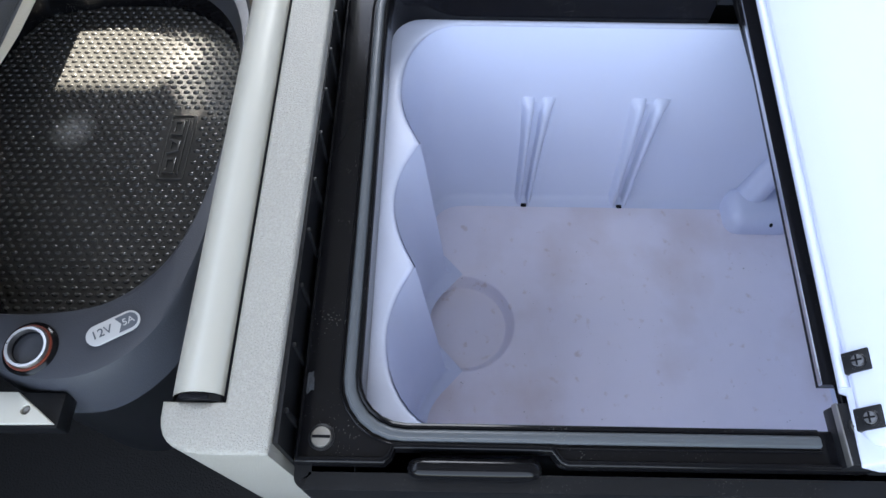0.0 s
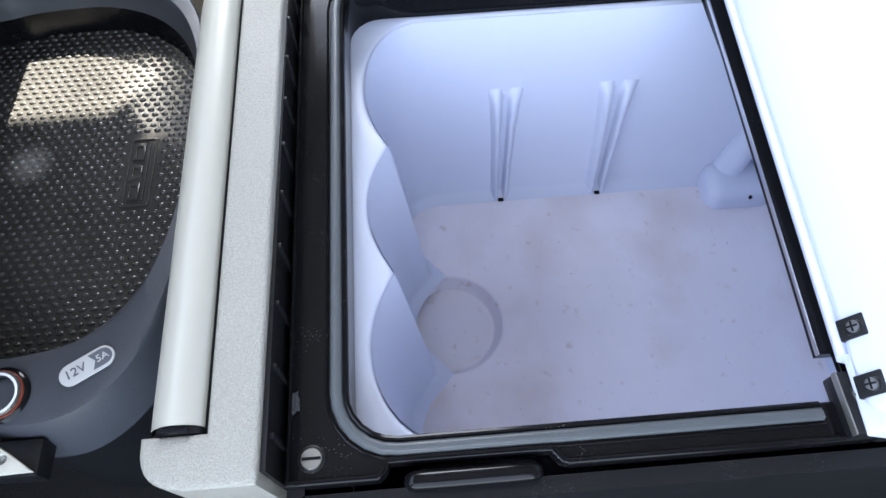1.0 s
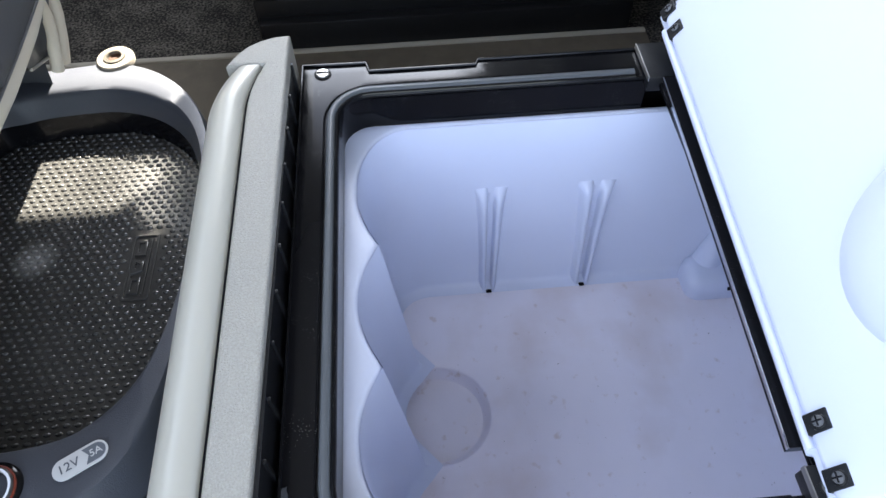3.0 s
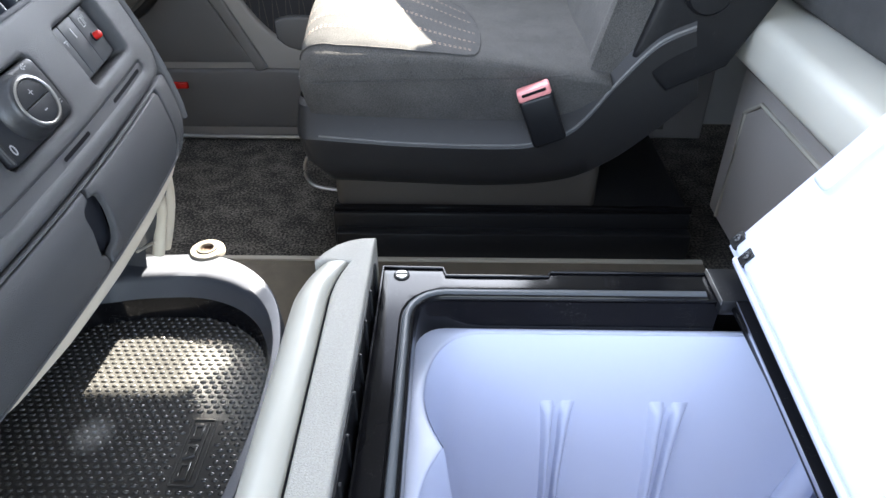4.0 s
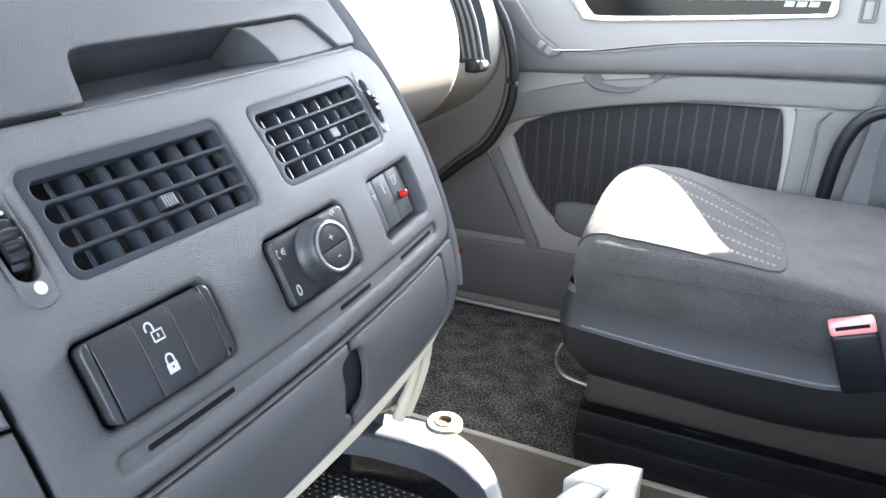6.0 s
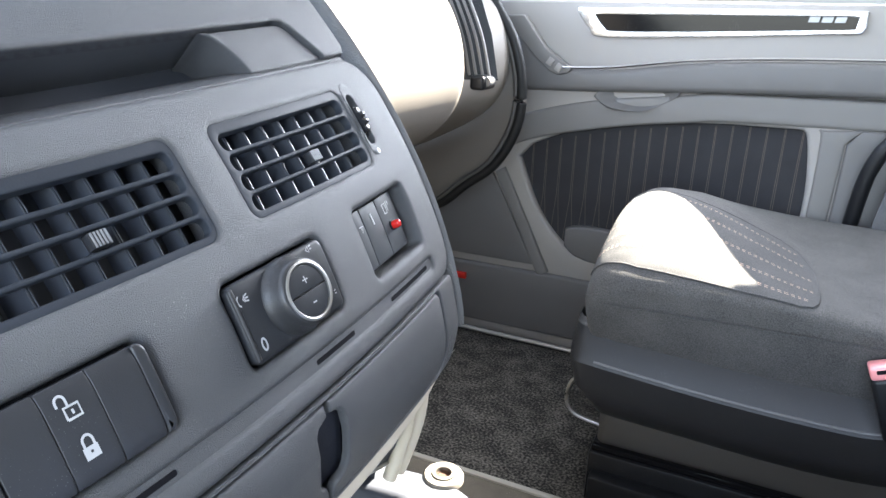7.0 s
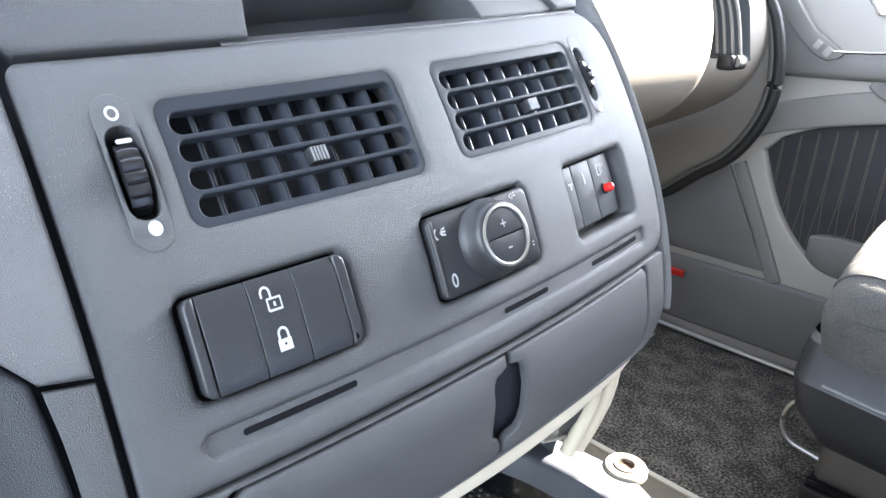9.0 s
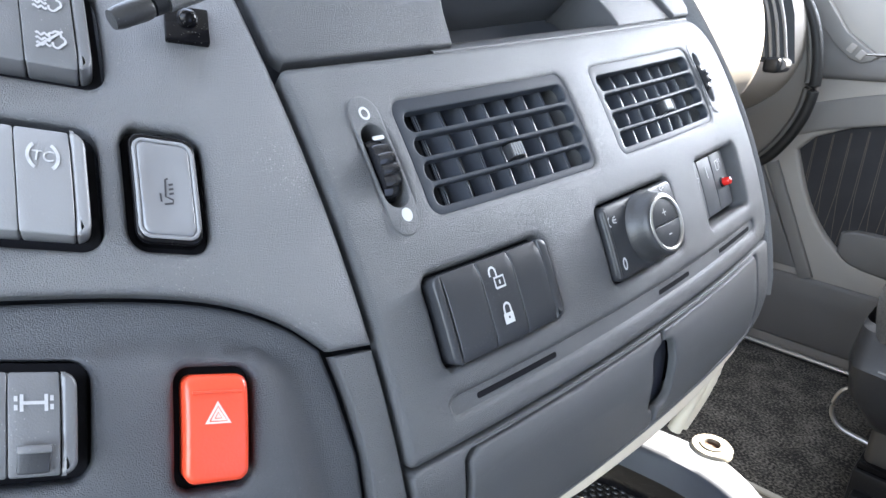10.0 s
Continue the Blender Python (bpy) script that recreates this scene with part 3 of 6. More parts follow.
# ---- storage tray on the tunnel ----
PAIRS = [((-0.196, 0.400), (-0.186, 0.400)), ((-0.200, 0.326), (-0.187, 0.311)), ((-0.209, 0.270), (-0.191, 0.239)), ((-0.226, 0.226), (-0.202, 0.175)),
         ((-0.2585, 0.194), (-0.222, 0.132)), ((-0.300, 0.183), (-0.258, 0.106)), ((-0.343, 0.181), (-0.310, 0.112)), ((-0.370, 0.186), (-0.374, 0.156)),
         ((-0.398, 0.220), (-0.424, 0.204)), ((-0.430, 0.252), (-0.464, 0.232)), ((-0.480, 0.310), (-0.530, 0.280)), ((-0.490, 0.450), (-0.530, 0.470)), ((-0.460, 0.560), (-0.480, 0.620)),
         ((-0.414, 0.582), (-0.420, 0.645)), ((-0.373, 0.590), (-0.369, 0.655)), ((-0.313, 0.591), (-0.310, 0.657)), ((-0.261, 0.571), (-0.255, 0.625)),
         ((-0.223, 0.532), (-0.212, 0.565)), ((-0.202, 0.476), (-0.190, 0.485))]


def loop_curve(pts, n=5):
    pts = [Vector((*p, 0)) for p in pts]
    out = []
    for i in range(len(pts)):
        a, b, c, d = pts[i - 1], pts[i], pts[(i + 1) % len(pts)], pts[(i + 2) % len(pts)]
        out += [0.5 * (2 * b + (c - a) * t + (2 * a - 5 * b + 4 * c - d) * t * t + (3 * b - a - 3 * c + d) * t ** 3) for t in (k / n for k in range(n))]
    return out


inner, outer = loop_curve([a for a, _ in PAIRS]), loop_curve([b for _, b in PAIRS])
centre = Vector((-0.34, 0.385, 0))
tray = thing("storage_tray", "dark grey plastic storage tray on the engine tunnel", "tray")
rings = []
for t, z, o in ((None, 0.2100, -0.016), (None, 0.2200, -0.012), (None, 0.2440, -0.0085), (None, 0.2640, -0.0030), (0.0, 0.2700, 0), (0.08, 0.2725, 0), (0.42, 0.2722, 0), (0.60, 0.2714, 0), (0.655, 0.2695, 0), (0.685, 0.2645, 0), (0.76, 0.2480, 0), (0.81, 0.2310, 0), (0.82, 0.2230, 0), (0.80, 0.170, 0), (0.78, 0.070, 0)):
    ring = []
    for a, b in zip(inner, outer):
        base = (a if o < 0 else b) if t is None else a.lerp(b, t)
        away = (base - centre).normalized()
        q = base + away * o
        ring.append(Vector((q.x, q.y, z)))
    rings.append(ring)
part("skirt", grid(rings[-3:], closed_u=True), BLACK, tray, "black lower skirt")
part("tray_body", grid(rings[2:-2], closed_u=True), material("slate_grey_tray_plastic", (0.048, 0.052, 0.064), 0.42, grain=0.3, dust=0.15), tray)
part("tray_well", grid(rings[:3], closed_u=True), BLACK_GLOSS, tray, "black inner wall of the tray")
low = [Vector((p.x, p.y)) for p in rings[1]]


def in_low(x, y, poly=None):
    c = False
    poly = poly or low
    for i in range(len(poly)):
        a, b = poly[i - 1], poly[i]
        if (a.y > y) != (b.y > y) and x < (b.x - a.x) * (y - a.y) / (b.y - a.y) + a.x:
            c = not c
    return c


mat_line = [(p.x, p.y) for p in rings[1]]
mat = thing("rubber_mat", "black studded rubber mat lying in the storage tray", "mat")
mat_edge = grown(mat_line, -0.002)
part("sheet", slab(lambda u, v, h: Vector((u, v, 0.2165 + h)), mat_edge, [], 0.005, 0.0008, 0.03), MAT_RUBBER, mat)
# studs: low domes in staggered rows, one joined mesh
verts, faces_ = [], []
pitch, row_gap = 0.0098, 0.0068
inset = [Vector(p) for p in grown(mat_line, -0.010)]
LOGO = ((-0.279, 0.344), (-0.252, 0.424))
for j in range(int(0.46 / row_gap)):
    y = 0.175 + j * row_gap
    for i in range(36):
        x = -0.51 + (i + 0.5 * (j % 2)) * pitch
        if not in_low(x, y, inset) or (LOGO[0][0] - 0.003 < x < LOGO[1][0] + 0.003 and LOGO[0][1] - 0.003 < y < LOGO[1][1] + 0.003):
            continue
        b = len(verts)
        for r, h in ((0.0036, 0.0), (0.0032, 0.0010), (0.0022, 0.0017)):
            verts += [(x + r * math.cos(2 * math.pi * k / 10), y + 0.66 * r * math.sin(2 * math.pi * k / 10), 0.2163 + h) for k in range(10)]
        verts.append((x, y, 0.2163 + 0.0020))
        for k in range(10):
            n = (k + 1) % 10
            faces_ += [(b + k, b + n, b + 10 + n, b + 10 + k), (b + 10 + k, b + 10 + n, b + 20 + n, b + 20 + k), (b + 20 + k, b + 20 + n, b + 30)]
me = bpy.data.meshes.new("studs")
me.from_pydata(verts, [], faces_)
me.materials.append(MAT_RUBBER)
me.polygons.foreach_set("use_smooth", [True] * len(me.polygons))
studs = tagged(new("studs", me), kind="stuff")
studs.parent = mat
# raised emblem field: a frame with four plain bars
flatmat = lambda u, v, h=0.0: Vector((u, v, 0.2165 + h))
part("emblem_frame", slab(flatmat, rrect(LOGO[0][0], LOGO[0][1], LOGO[1][0], LOGO[1][1], 0.003), [rrect(LOGO[0][0] + 0.003, LOGO[0][1] + 0.003, LOGO[1][0] - 0.003, LOGO[1][1] - 0.003, 0.002)], 0.003, 0.0005, 0.02, 0.0016), MAT_RUBBER, mat)
# three plain raised shapes in the frame, and a long bar beside them
part("emblem_bar", slab(flatmat, rrect(LOGO[1][0] - 0.0085, LOGO[0][1] + 0.006, LOGO[1][0] - 0.0060, LOGO[1][1] - 0.006, 0.001), [], 0.003, 0.0006, 0.02, 0.0024), MAT_RUBBER, mat)
ex0, ex1 = LOGO[0][0] + 0.0055, LOGO[1][0] - 0.0105
for k, lean in enumerate((0.0, 0.004, 0.0)):
    y0, y1 = LOGO[0][1] + 0.007 + k * 0.0230, LOGO[0][1] + 0.0265 + k * 0.0230
    shape = [(ex0, y0), (ex1, y0 + lean), (ex1, y1 - lean), (ex0, y1)]
    part("emblem_shape", slab(flatmat, shape, [[(ex0 + 0.0030, y0 + 0.0040 + lean * 0.3), (ex1 - 0.0030, y0 + 0.0040 + lean), (ex1 - 0.0030, y1 - 0.0040 - lean), (ex0 + 0.0030, y1 - 0.0040 - lean * 0.3)]], 0.003, 0.0006, 0.02, 0.0024), MAT_RUBBER, mat)

# power socket in the tray's rim
socket_at = Matrix.Translation((-0.308, 0.153, 0.2715)) @ Matrix.Rotation(radians(6), 4, "X")
socket = thing("power_socket", "round power socket with chromed ring in the tray rim", "socket")
part("collar", lathe([(0.0205, -0.004), (0.0205, 0.0015), (0.0185, 0.004), (0.0165, 0.0045), (0.0160, 0.002)], socket_at), BLACK_GLOSS, socket)
part("ring", lathe([(0.0160, 0.000), (0.0160, 0.0065), (0.0151, 0.0080), (0.0132, 0.0078), (0.0126, 0.0060), (0.0125, 0.0030)], socket_at), WORN_CHROME, socket, "worn chromed ring")
part("glow_ring", lathe([(0.0178, 0.0038), (0.0172, 0.0052), (0.0162, 0.0052)], socket_at), material("amber_ring", (0.16, 0.035, 0.02), 0.3), socket, "dull red translucent ring")
part("well", lathe([(0.0124, 0.0032), (0.0120, -0.028), (0.003, -0.030), (0.0, -0.030)], socket_at), DARK_GAP, socket)
rimtop = lambda u, v, h=0.0: Vector((u, v, 0.2735 + h - 0.02 * max(0, 0.185 - v)))
label_sticker = thing("socket_label", "white pill-shaped label reading 12V 5A beside the socket", "label")
lc = (-0.2500, 0.1700)
pill = turn2(rrect(lc[0] - 0.0205, lc[1] - 0.0085, lc[0] + 0.0205, lc[1] + 0.0085, 0.0084), 30, lc)
part("backing", slab(rimtop, pill, [], 0.0012, 0.0002, 0.01, 0.0009), PRINT, label_sticker)
dark = turn2([(lc[0] + 0.003, lc[1] - 0.0065)] + [(lc[0] + 0.0125 + 0.0066 * math.sin(radians(a)), lc[1] - 0.0066 * math.cos(radians(a))) for a in range(0, 181, 20)] + [(lc[0] + 0.003, lc[1] + 0.0065), (lc[0] + 0.0065, lc[1])], 30, lc)
flat(rimtop, dark, PRINT_GREY, "dark_field", label_sticker, 0.0011)
lm = Matrix.Translation(rimtop(*lc, 0.0013)) @ Matrix.Rotation(radians(30), 4, "Z")
letters("12V", 0.0100, PRINT_GREY, lm @ Matrix.Translation((-0.0085, 0, 0)), "figures", label_sticker, "grey figures")
letters("5A", 0.0080, PRINT, lm @ Matrix.Translation((0.0118, 0, 0.0001)), "figures", label_sticker, "white figures")
# threaded peg on the far rim
peg_at = Matrix.Translation((-0.319, 0.640, 0.2715))
peg = thing("mounting_socket", "round steel mounting socket on the far tray rim", "fitting")
part("flange", lathe([(0.021, -0.003), (0.021, 0.002), (0.0195, 0.004), (0.0125, 0.0045)], peg_at), material("weathered_washer", (0.17, 0.155, 0.130), 0.8, spec=0.2, grain=0.5, mottle=0.3, mottle_scale=120), peg)
part("insert", lathe([(0.0125, 0.0040), (0.0120, 0.0060), (0.0085, 0.0062), (0.0078, 0.0050), (0.0074, -0.004), (0.0, -0.004)], peg_at), material("dull_brown_steel", (0.10, 0.09, 0.075), 0.5, metal=0.6, mottle=0.3, mottle_scale=200), peg, "dull steel insert")
part("rusty_core", lathe([(0.0072, 0.0030), (0.0060, 0.0012), (0.0, 0.0010)], peg_at, 20), material("rusty_metal", (0.050, 0.022, 0.010), 0.8, grain=1.0, grain_scale=1500, mottle=0.4, mottle_scale=300), peg, "rusty core")
# bracket plate under the near rim
bracket = thing("bracket", "cream metal bracket with a screw under the tray rim", "bracket")
bz = lambda u, v, h=0.0: Vector((u, v, 0.2640 + h))
part("plate", slab(bz, [(-0.345, 0.0985), (-0.2805, 0.1000), (-0.3120, 0.1225), (-0.345, 0.1225)], [ring2((-0.3030, 0.1095), 0.0036, 12)], 0.004, 0.0005, 0.02, 0, back=False), BUNK_CREAM, bracket)
part("screw", lathe([(0.0032, -0.003), (0.0028, -0.001), (0.0, -0.0005)], Matrix.Translation((-0.3030, 0.1095, 0.2630)), 12), STEEL, bracket)
part("backing", box((-0.345, 0.0975, 0.240), (-0.279, 0.124, 0.2595), 0.002), BLACK, bracket)

# ---- fridge drawer ----
fridge = thing("fridge_drawer", "pulled-out black fridge drawer with a white moulded tub, lid open", "fridge")
rim_surf = lambda u, v, h=0.0: Vector((u, v, 0.3560 + 0.015 * (v - 0.07) + h))
OPEN = rrect(-0.0490, 0.0810, 0.2370, 0.4470, [0.028, 0.010, 0.010, 0.028])
part("rim", slab(rim_surf, [(-0.0845, 0.0585), (-0.0330, 0.0585), (-0.0285, 0.0625), (-0.0270, 0.0670), (0.0630, 0.0665), (0.0680, 0.0600), (0.0720, 0.0585),
     (0.2440, 0.0585), (0.2440, 0.4870), (0.0770, 0.4870), (0.0745, 0.4805), (-0.0200, 0.4805), (-0.0230, 0.4920), (-0.0845, 0.4930)], [OPEN], 0.012, 0.0016, 0.014, hole_depth=0.004), BLACK_GLOSS, fridge)
wall_line = [q for q in dense(OPEN, 0.012) if q[0] < 0.230]
k0 = max(range(len(wall_line)), key=lambda k: math.dist(wall_line[k], wall_line[k - 1]))
wall_line = wall_line[k0:] + wall_line[:k0]
part("inner_wall", grid([[rim_surf(u, v, -0.003) for u, v in wall_line], [Vector((u, v, 0.3242)) for u, v in wall_line]]), BLACK_GLOSS, fridge)
part("rim_bead", tube([rim_surf(u, v, 0.0012) for u, v in dense(grown([(-0.0845, 0.0585), (-0.0330, 0.0585), (-0.0285, 0.0625), (-0.0270, 0.0670), (0.0630, 0.0665), (0.0680, 0.0600), (0.0720, 0.0585),
     (0.2440, 0.0585), (0.2440, 0.4870), (0.0770, 0.4870), (0.0745, 0.4805), (-0.0200, 0.4805), (-0.0230, 0.4920), (-0.0845, 0.4930)], -0.0022), 0.02)], 0.0012, 6, closed=True), BLACK_GLOSS, fridge)
def round_opening(d):
    """The opening's edge moved outwards by d, from the hinge side round to the hinge side."""
    line = [q for q in dense(grown(OPEN, d), 0.010) if q[0] < 0.226]
    k = max(range(len(line)), key=lambda k: math.dist(line[k], line[k - 1]))
    return line[k:] + line[:k]


seal = part("seal", tube([rim_surf(u, v, 0.0004) for u, v in round_opening(0.0068)], 0.0030, 10, squash=1.25), RUBBER, fridge, "grey rubber seal")
part("seal_lip", tube([rim_surf(u, v, 0.0024) for u, v in round_opening(0.0088)], 0.0009, 8), RUBBER, seal)
part("seal_bed", tube([rim_surf(u, v, 0.0006) for u, v in round_opening(0.0125)], 0.0009, 8), BLACK_GLOSS, fridge)
part("lip", tube([rim_surf(u, v, 0.0010) for u, v in round_opening(0.0014)], 0.0017, 8), BLACK_GLOSS, fridge)
shell = rrect(-0.0850, 0.0450, 0.42, 0.4890, 0.008)
part("body", grid([[Vector((u, v, z)) for u, v in shell] for z in (0.072, 0.20, 0.3465)] + [[Vector((u, v, 0.3465)) for u, v in grown(shell, -0.010)]], closed_u=True), BLACK, fridge)
part("rear_cover", box((0.2450, 0.058, 0.344), (0.42, 0.489, 0.3600), 0.003), BLACK, fridge)


def tub_line(s):
    """The tub's outline at height share s (0 floor, 1 top): three bottle bays with ridges between them."""
    ridge, deep, far, near, right = 0.0055 - 0.0255 * s, 0.0325 - 0.0145 * s, 0.4110 + 0.029 * s, 0.088 - 0.004 * s, 0.400 + 0.01 * s
    bay = ridge - deep
    pts = []
    for k in range(13):
        a = radians(90 + 7.5 * k)
        pts.append((bay + 0.052 * (1 + math.copysign(abs(math.cos(a)) ** 0.9, math.cos(a))), 0.3650 + (far - 0.3650) * math.sin(a) ** 0.9))
    for yk in (0.3650, 0.2555, 0.1460):
        for k in range(8 if yk > 0.34 else 1, 15 if yk > 0.2 else 8):
            q = 1 - 2 * k / 14
            swell = (1 - abs(q) ** 2.0) if abs(q) < 0.93 else (1 - 0.93 ** 2) * (1 - (abs(q) - 0.93) / 0.07 * 0.6)
            pts.append((ridge - deep * swell, yk + 0.05475 * q))
    for k in range(1, 10):
        a = radians(10 * k)
        pts.append((bay + 0.046 * (1 - math.cos(a)), 0.1460 - (0.1460 - near) * math.sin(a)))
    return pts + [(right - 0.02, near), (right, near + 0.02), (right, far - 0.02), (right - 0.02, far)]


Z0, Z1 = 0.0930, 0.3240
heights = [(0.0, 0.0, 0.012), (0.012, 0.02, 0.004), (0.03, 0.06, 0.0), (0.3, 0.3, 0), (0.6, 0.6, 0), (0.9, 0.9, 0), (0.97, 0.98, 0), (1.0, 1.0, 0)]
rows = []
for zz, s, inset_ in heights:
    ln = tub_line(s)
    ln = grown(ln[::1], -inset_) if inset_ else ln
    rows.append([Vector((x, y, Z0 + (Z1 - Z0) * zz)) for x, y in ln])
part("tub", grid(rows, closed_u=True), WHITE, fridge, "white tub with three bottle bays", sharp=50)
# flat shelf round the tub's mouth and the floor with two round bottle wells
shelf_line = [(-0.0520, 0.0780), (0.415, 0.0780), (0.415, 0.4500), (-0.0520, 0.4500)]
part("tub_shelf", slab(lambda u, v, h=0.0: Vector((u, v, Z1 + 0.0004 + h)), shelf_line, [tub_line(1.0)], 0.008, 0.0045, 0.012), WHITE, fridge)
floor_line = [(p.x, p.y) for p in rows[0]]
WELL = (0.0205, 0.2545)
wells = [ring2(WELL, 0.0525, 40)]
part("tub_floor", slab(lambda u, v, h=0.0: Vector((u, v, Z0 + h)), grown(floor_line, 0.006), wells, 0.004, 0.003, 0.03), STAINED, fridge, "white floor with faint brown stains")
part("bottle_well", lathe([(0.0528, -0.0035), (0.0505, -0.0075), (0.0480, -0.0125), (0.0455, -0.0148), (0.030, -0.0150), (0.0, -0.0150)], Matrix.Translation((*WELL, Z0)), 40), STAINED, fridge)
# paired ribs on the far wall: two ridges with a groove between, flared at the top
for x0, wide in ((0.0895, 0.0165), (0.1995, 0.0190)):
    rr = []
    for s_, flare, d in ((0.0, 0.62, 0.0120), (0.05, 0.60, 0.0118), (0.25, 0.68, 0.0118), (0.45, 0.80, 0.0122), (0.56, 0.90, 0.0126), (0.615, 0.97, 0.0122), (0.645, 1.05, 0.0075), (0.658, 1.12, 0.0008)):
        y, w, z = 0.4110 + 0.029 * s_ + 0.0012, wide * flare, Z0 + (Z1 - Z0) * s_
        groove = 0.30 if s_ < 0.5 else 0.26
        rr.append([Vector((x0 + w * u, y - d * h, z)) for u, h in ((-1.12, -0.1), (-1.0, 0.10), (-0.82, 0.62), (-0.66, 0.93), (-0.50, 1.0), (-0.36, 0.90), (-groove, 0.62), (-groove * 0.7, 0.12), (groove * 0.7, 0.12),
                   (groove, 0.62), (0.36, 0.90), (0.50, 1.0), (0.66, 0.93), (0.82, 0.62), (1.0, 0.10), (1.12, -0.1))])
    part("rib", grid(rr), WHITE, fridge, sharp=75)
    flat(lambda u, v, h=0.0: Vector((u, v, Z0 + 0.0012 + h)), rrect(x0 - 0.0030, 0.3975, x0 + 0.0034, 0.4025, 0.0014), DARK_GAP, "drain_hole", fridge)
part("drain_boss", box((0.316, 0.366, 0.080), (0.392, 0.415, 0.124), 0.015, 5), WHITE, fridge)
part("drain_pipe", tube([(0.340, 0.402, 0.105), (0.352, 0.410, 0.150), (0.366, 0.418, 0.200)], [0.017, 0.014, 0.012], 16), WHITE, fridge)
part("drain_mark", box((0.358, 0.3645, 0.112), (0.361, 0.368, 0.116), 0.0006, 1), DARK_GAP, fridge)
# hinge strip, brackets and screws
hinge_x = lambda y: 0.2225 + 0.0135 * (y - 0.11) / 0.30


def along_hinge(x0, x1, z0, z1):
    return grid([[Vector((hinge_x(y) + x, y, z + 0.015 * (y - 0.11))) for x, z in ((x0, z0), (x1, z0), (x1, z1), (x0, z1))] for y in (0.106, 0.20, 0.32, 0.436)], closed_u=True, caps=True)


part("hinge_strip", along_hinge(0.0009, 0.024, 0.3575, 0.3645), BLACK_GLOSS, fridge)
part("strip_edge", along_hinge(0.0, 0.0010, 0.3620, 0.3649), CHROME, fridge, "bright steel edge")


def screw(m, r, parent, cross=True, mat=STEEL):
    part("screw_head", lathe([(r * 1.28, -0.001), (r * 1.25, 0.0008), (r * 1.05, 0.0012)], m, 20), BLACK, parent)
    bm = lathe([(r, 0.0), (r, 0.0012), (r * 0.9, 0.0022), (0.0, 0.0026)], m, 20)
    head = part("screw", bm, mat, parent)
    part("drive", box((-r * 0.85, -r * 0.13, 0.0021), (r * 0.85, r * 0.13, 0.0029), m=m), DARK_GAP, head)
    if cross:
        part("drive", box((-r * 0.13, -r * 0.85, 0.00215), (r * 0.13, r * 0.85, 0.00295), m=m), DARK_GAP, head)


screw(Matrix.Translation(rim_surf(-0.0695, 0.0725)), 0.0062, fridge, False)
screw(Matrix.Translation(rim_surf(-0.0640, 0.4790)), 0.0062, fridge, False)
for y0, y1 in ((0.0590, 0.0940), (0.4380, 0.4860)):
    part("hinge_bracket", box((0.2262, y0, 0.352), (0.2560, y1, 0.3690), 0.0015), BLACK, fridge)
    part("bracket_edge", box((0.2254, y0, 0.3640), (0.2264, y1, 0.3692), 0.0003), STEEL, fridge, "bright steel edge")
screw(Matrix.Translation((0.2345, 0.0800, 0.3690)), 0.0042, fridge, True, STEEL)
screw(Matrix.Translation((0.2385, 0.1240, 0.3645)), 0.0042, fridge, True, SWITCH_MID)
rng = random.Random(4)
worn = [(-0.0800 + 0.0034 * math.cos(a) * rng.uniform(0.7, 1.25), 0.1050 + 0.0070 * math.sin(a) * rng.uniform(0.75, 1.2)) for a in (2 * math.pi * k / 18 for k in range(18))]
part("worn_patch", slab(rim_surf, worn, [], 0.001, 0.0002, 0.01, 0.0006), material("scuffed_black_plastic", (0.022, 0.026, 0.032), 0.6, grain=1.0, grain_scale=900, dust=0.9), fridge, "scuffed chipped patch")
# pull in the near edge
pull = [rim_surf(x, 0.0570, -0.004) for x in (-0.0195, -0.0188, -0.0165, -0.013, 0.0, 0.02, 0.04, 0.051, 0.0545, 0.0568, 0.0575)]
part("pull", tube(pull, [0.0008, 0.003, 0.0050, 0.0060, 0.0062, 0.0062, 0.0062, 0.0060, 0.0050, 0.003, 0.0008], 14), BLACK_GLOSS, fridge)

# open lid
HINGE, LEAN_BACK = Vector((0.2440, 0, 0.3660)), radians(35)
lid_way, lid_out = Vector((math.sin(LEAN_BACK), 0, math.cos(LEAN_BACK))), Vector((-math.cos(LEAN_BACK), 0, math.sin(LEAN_BACK)))


def lid_surf(y, a, h=0.0):
    return HINGE + Vector((-0.0150 + 0.016 * (y - 0.06) / 0.43, y, 0.018 * (y - 0.06) / 0.43 + 0.004)) + lid_way * a + lid_out * h


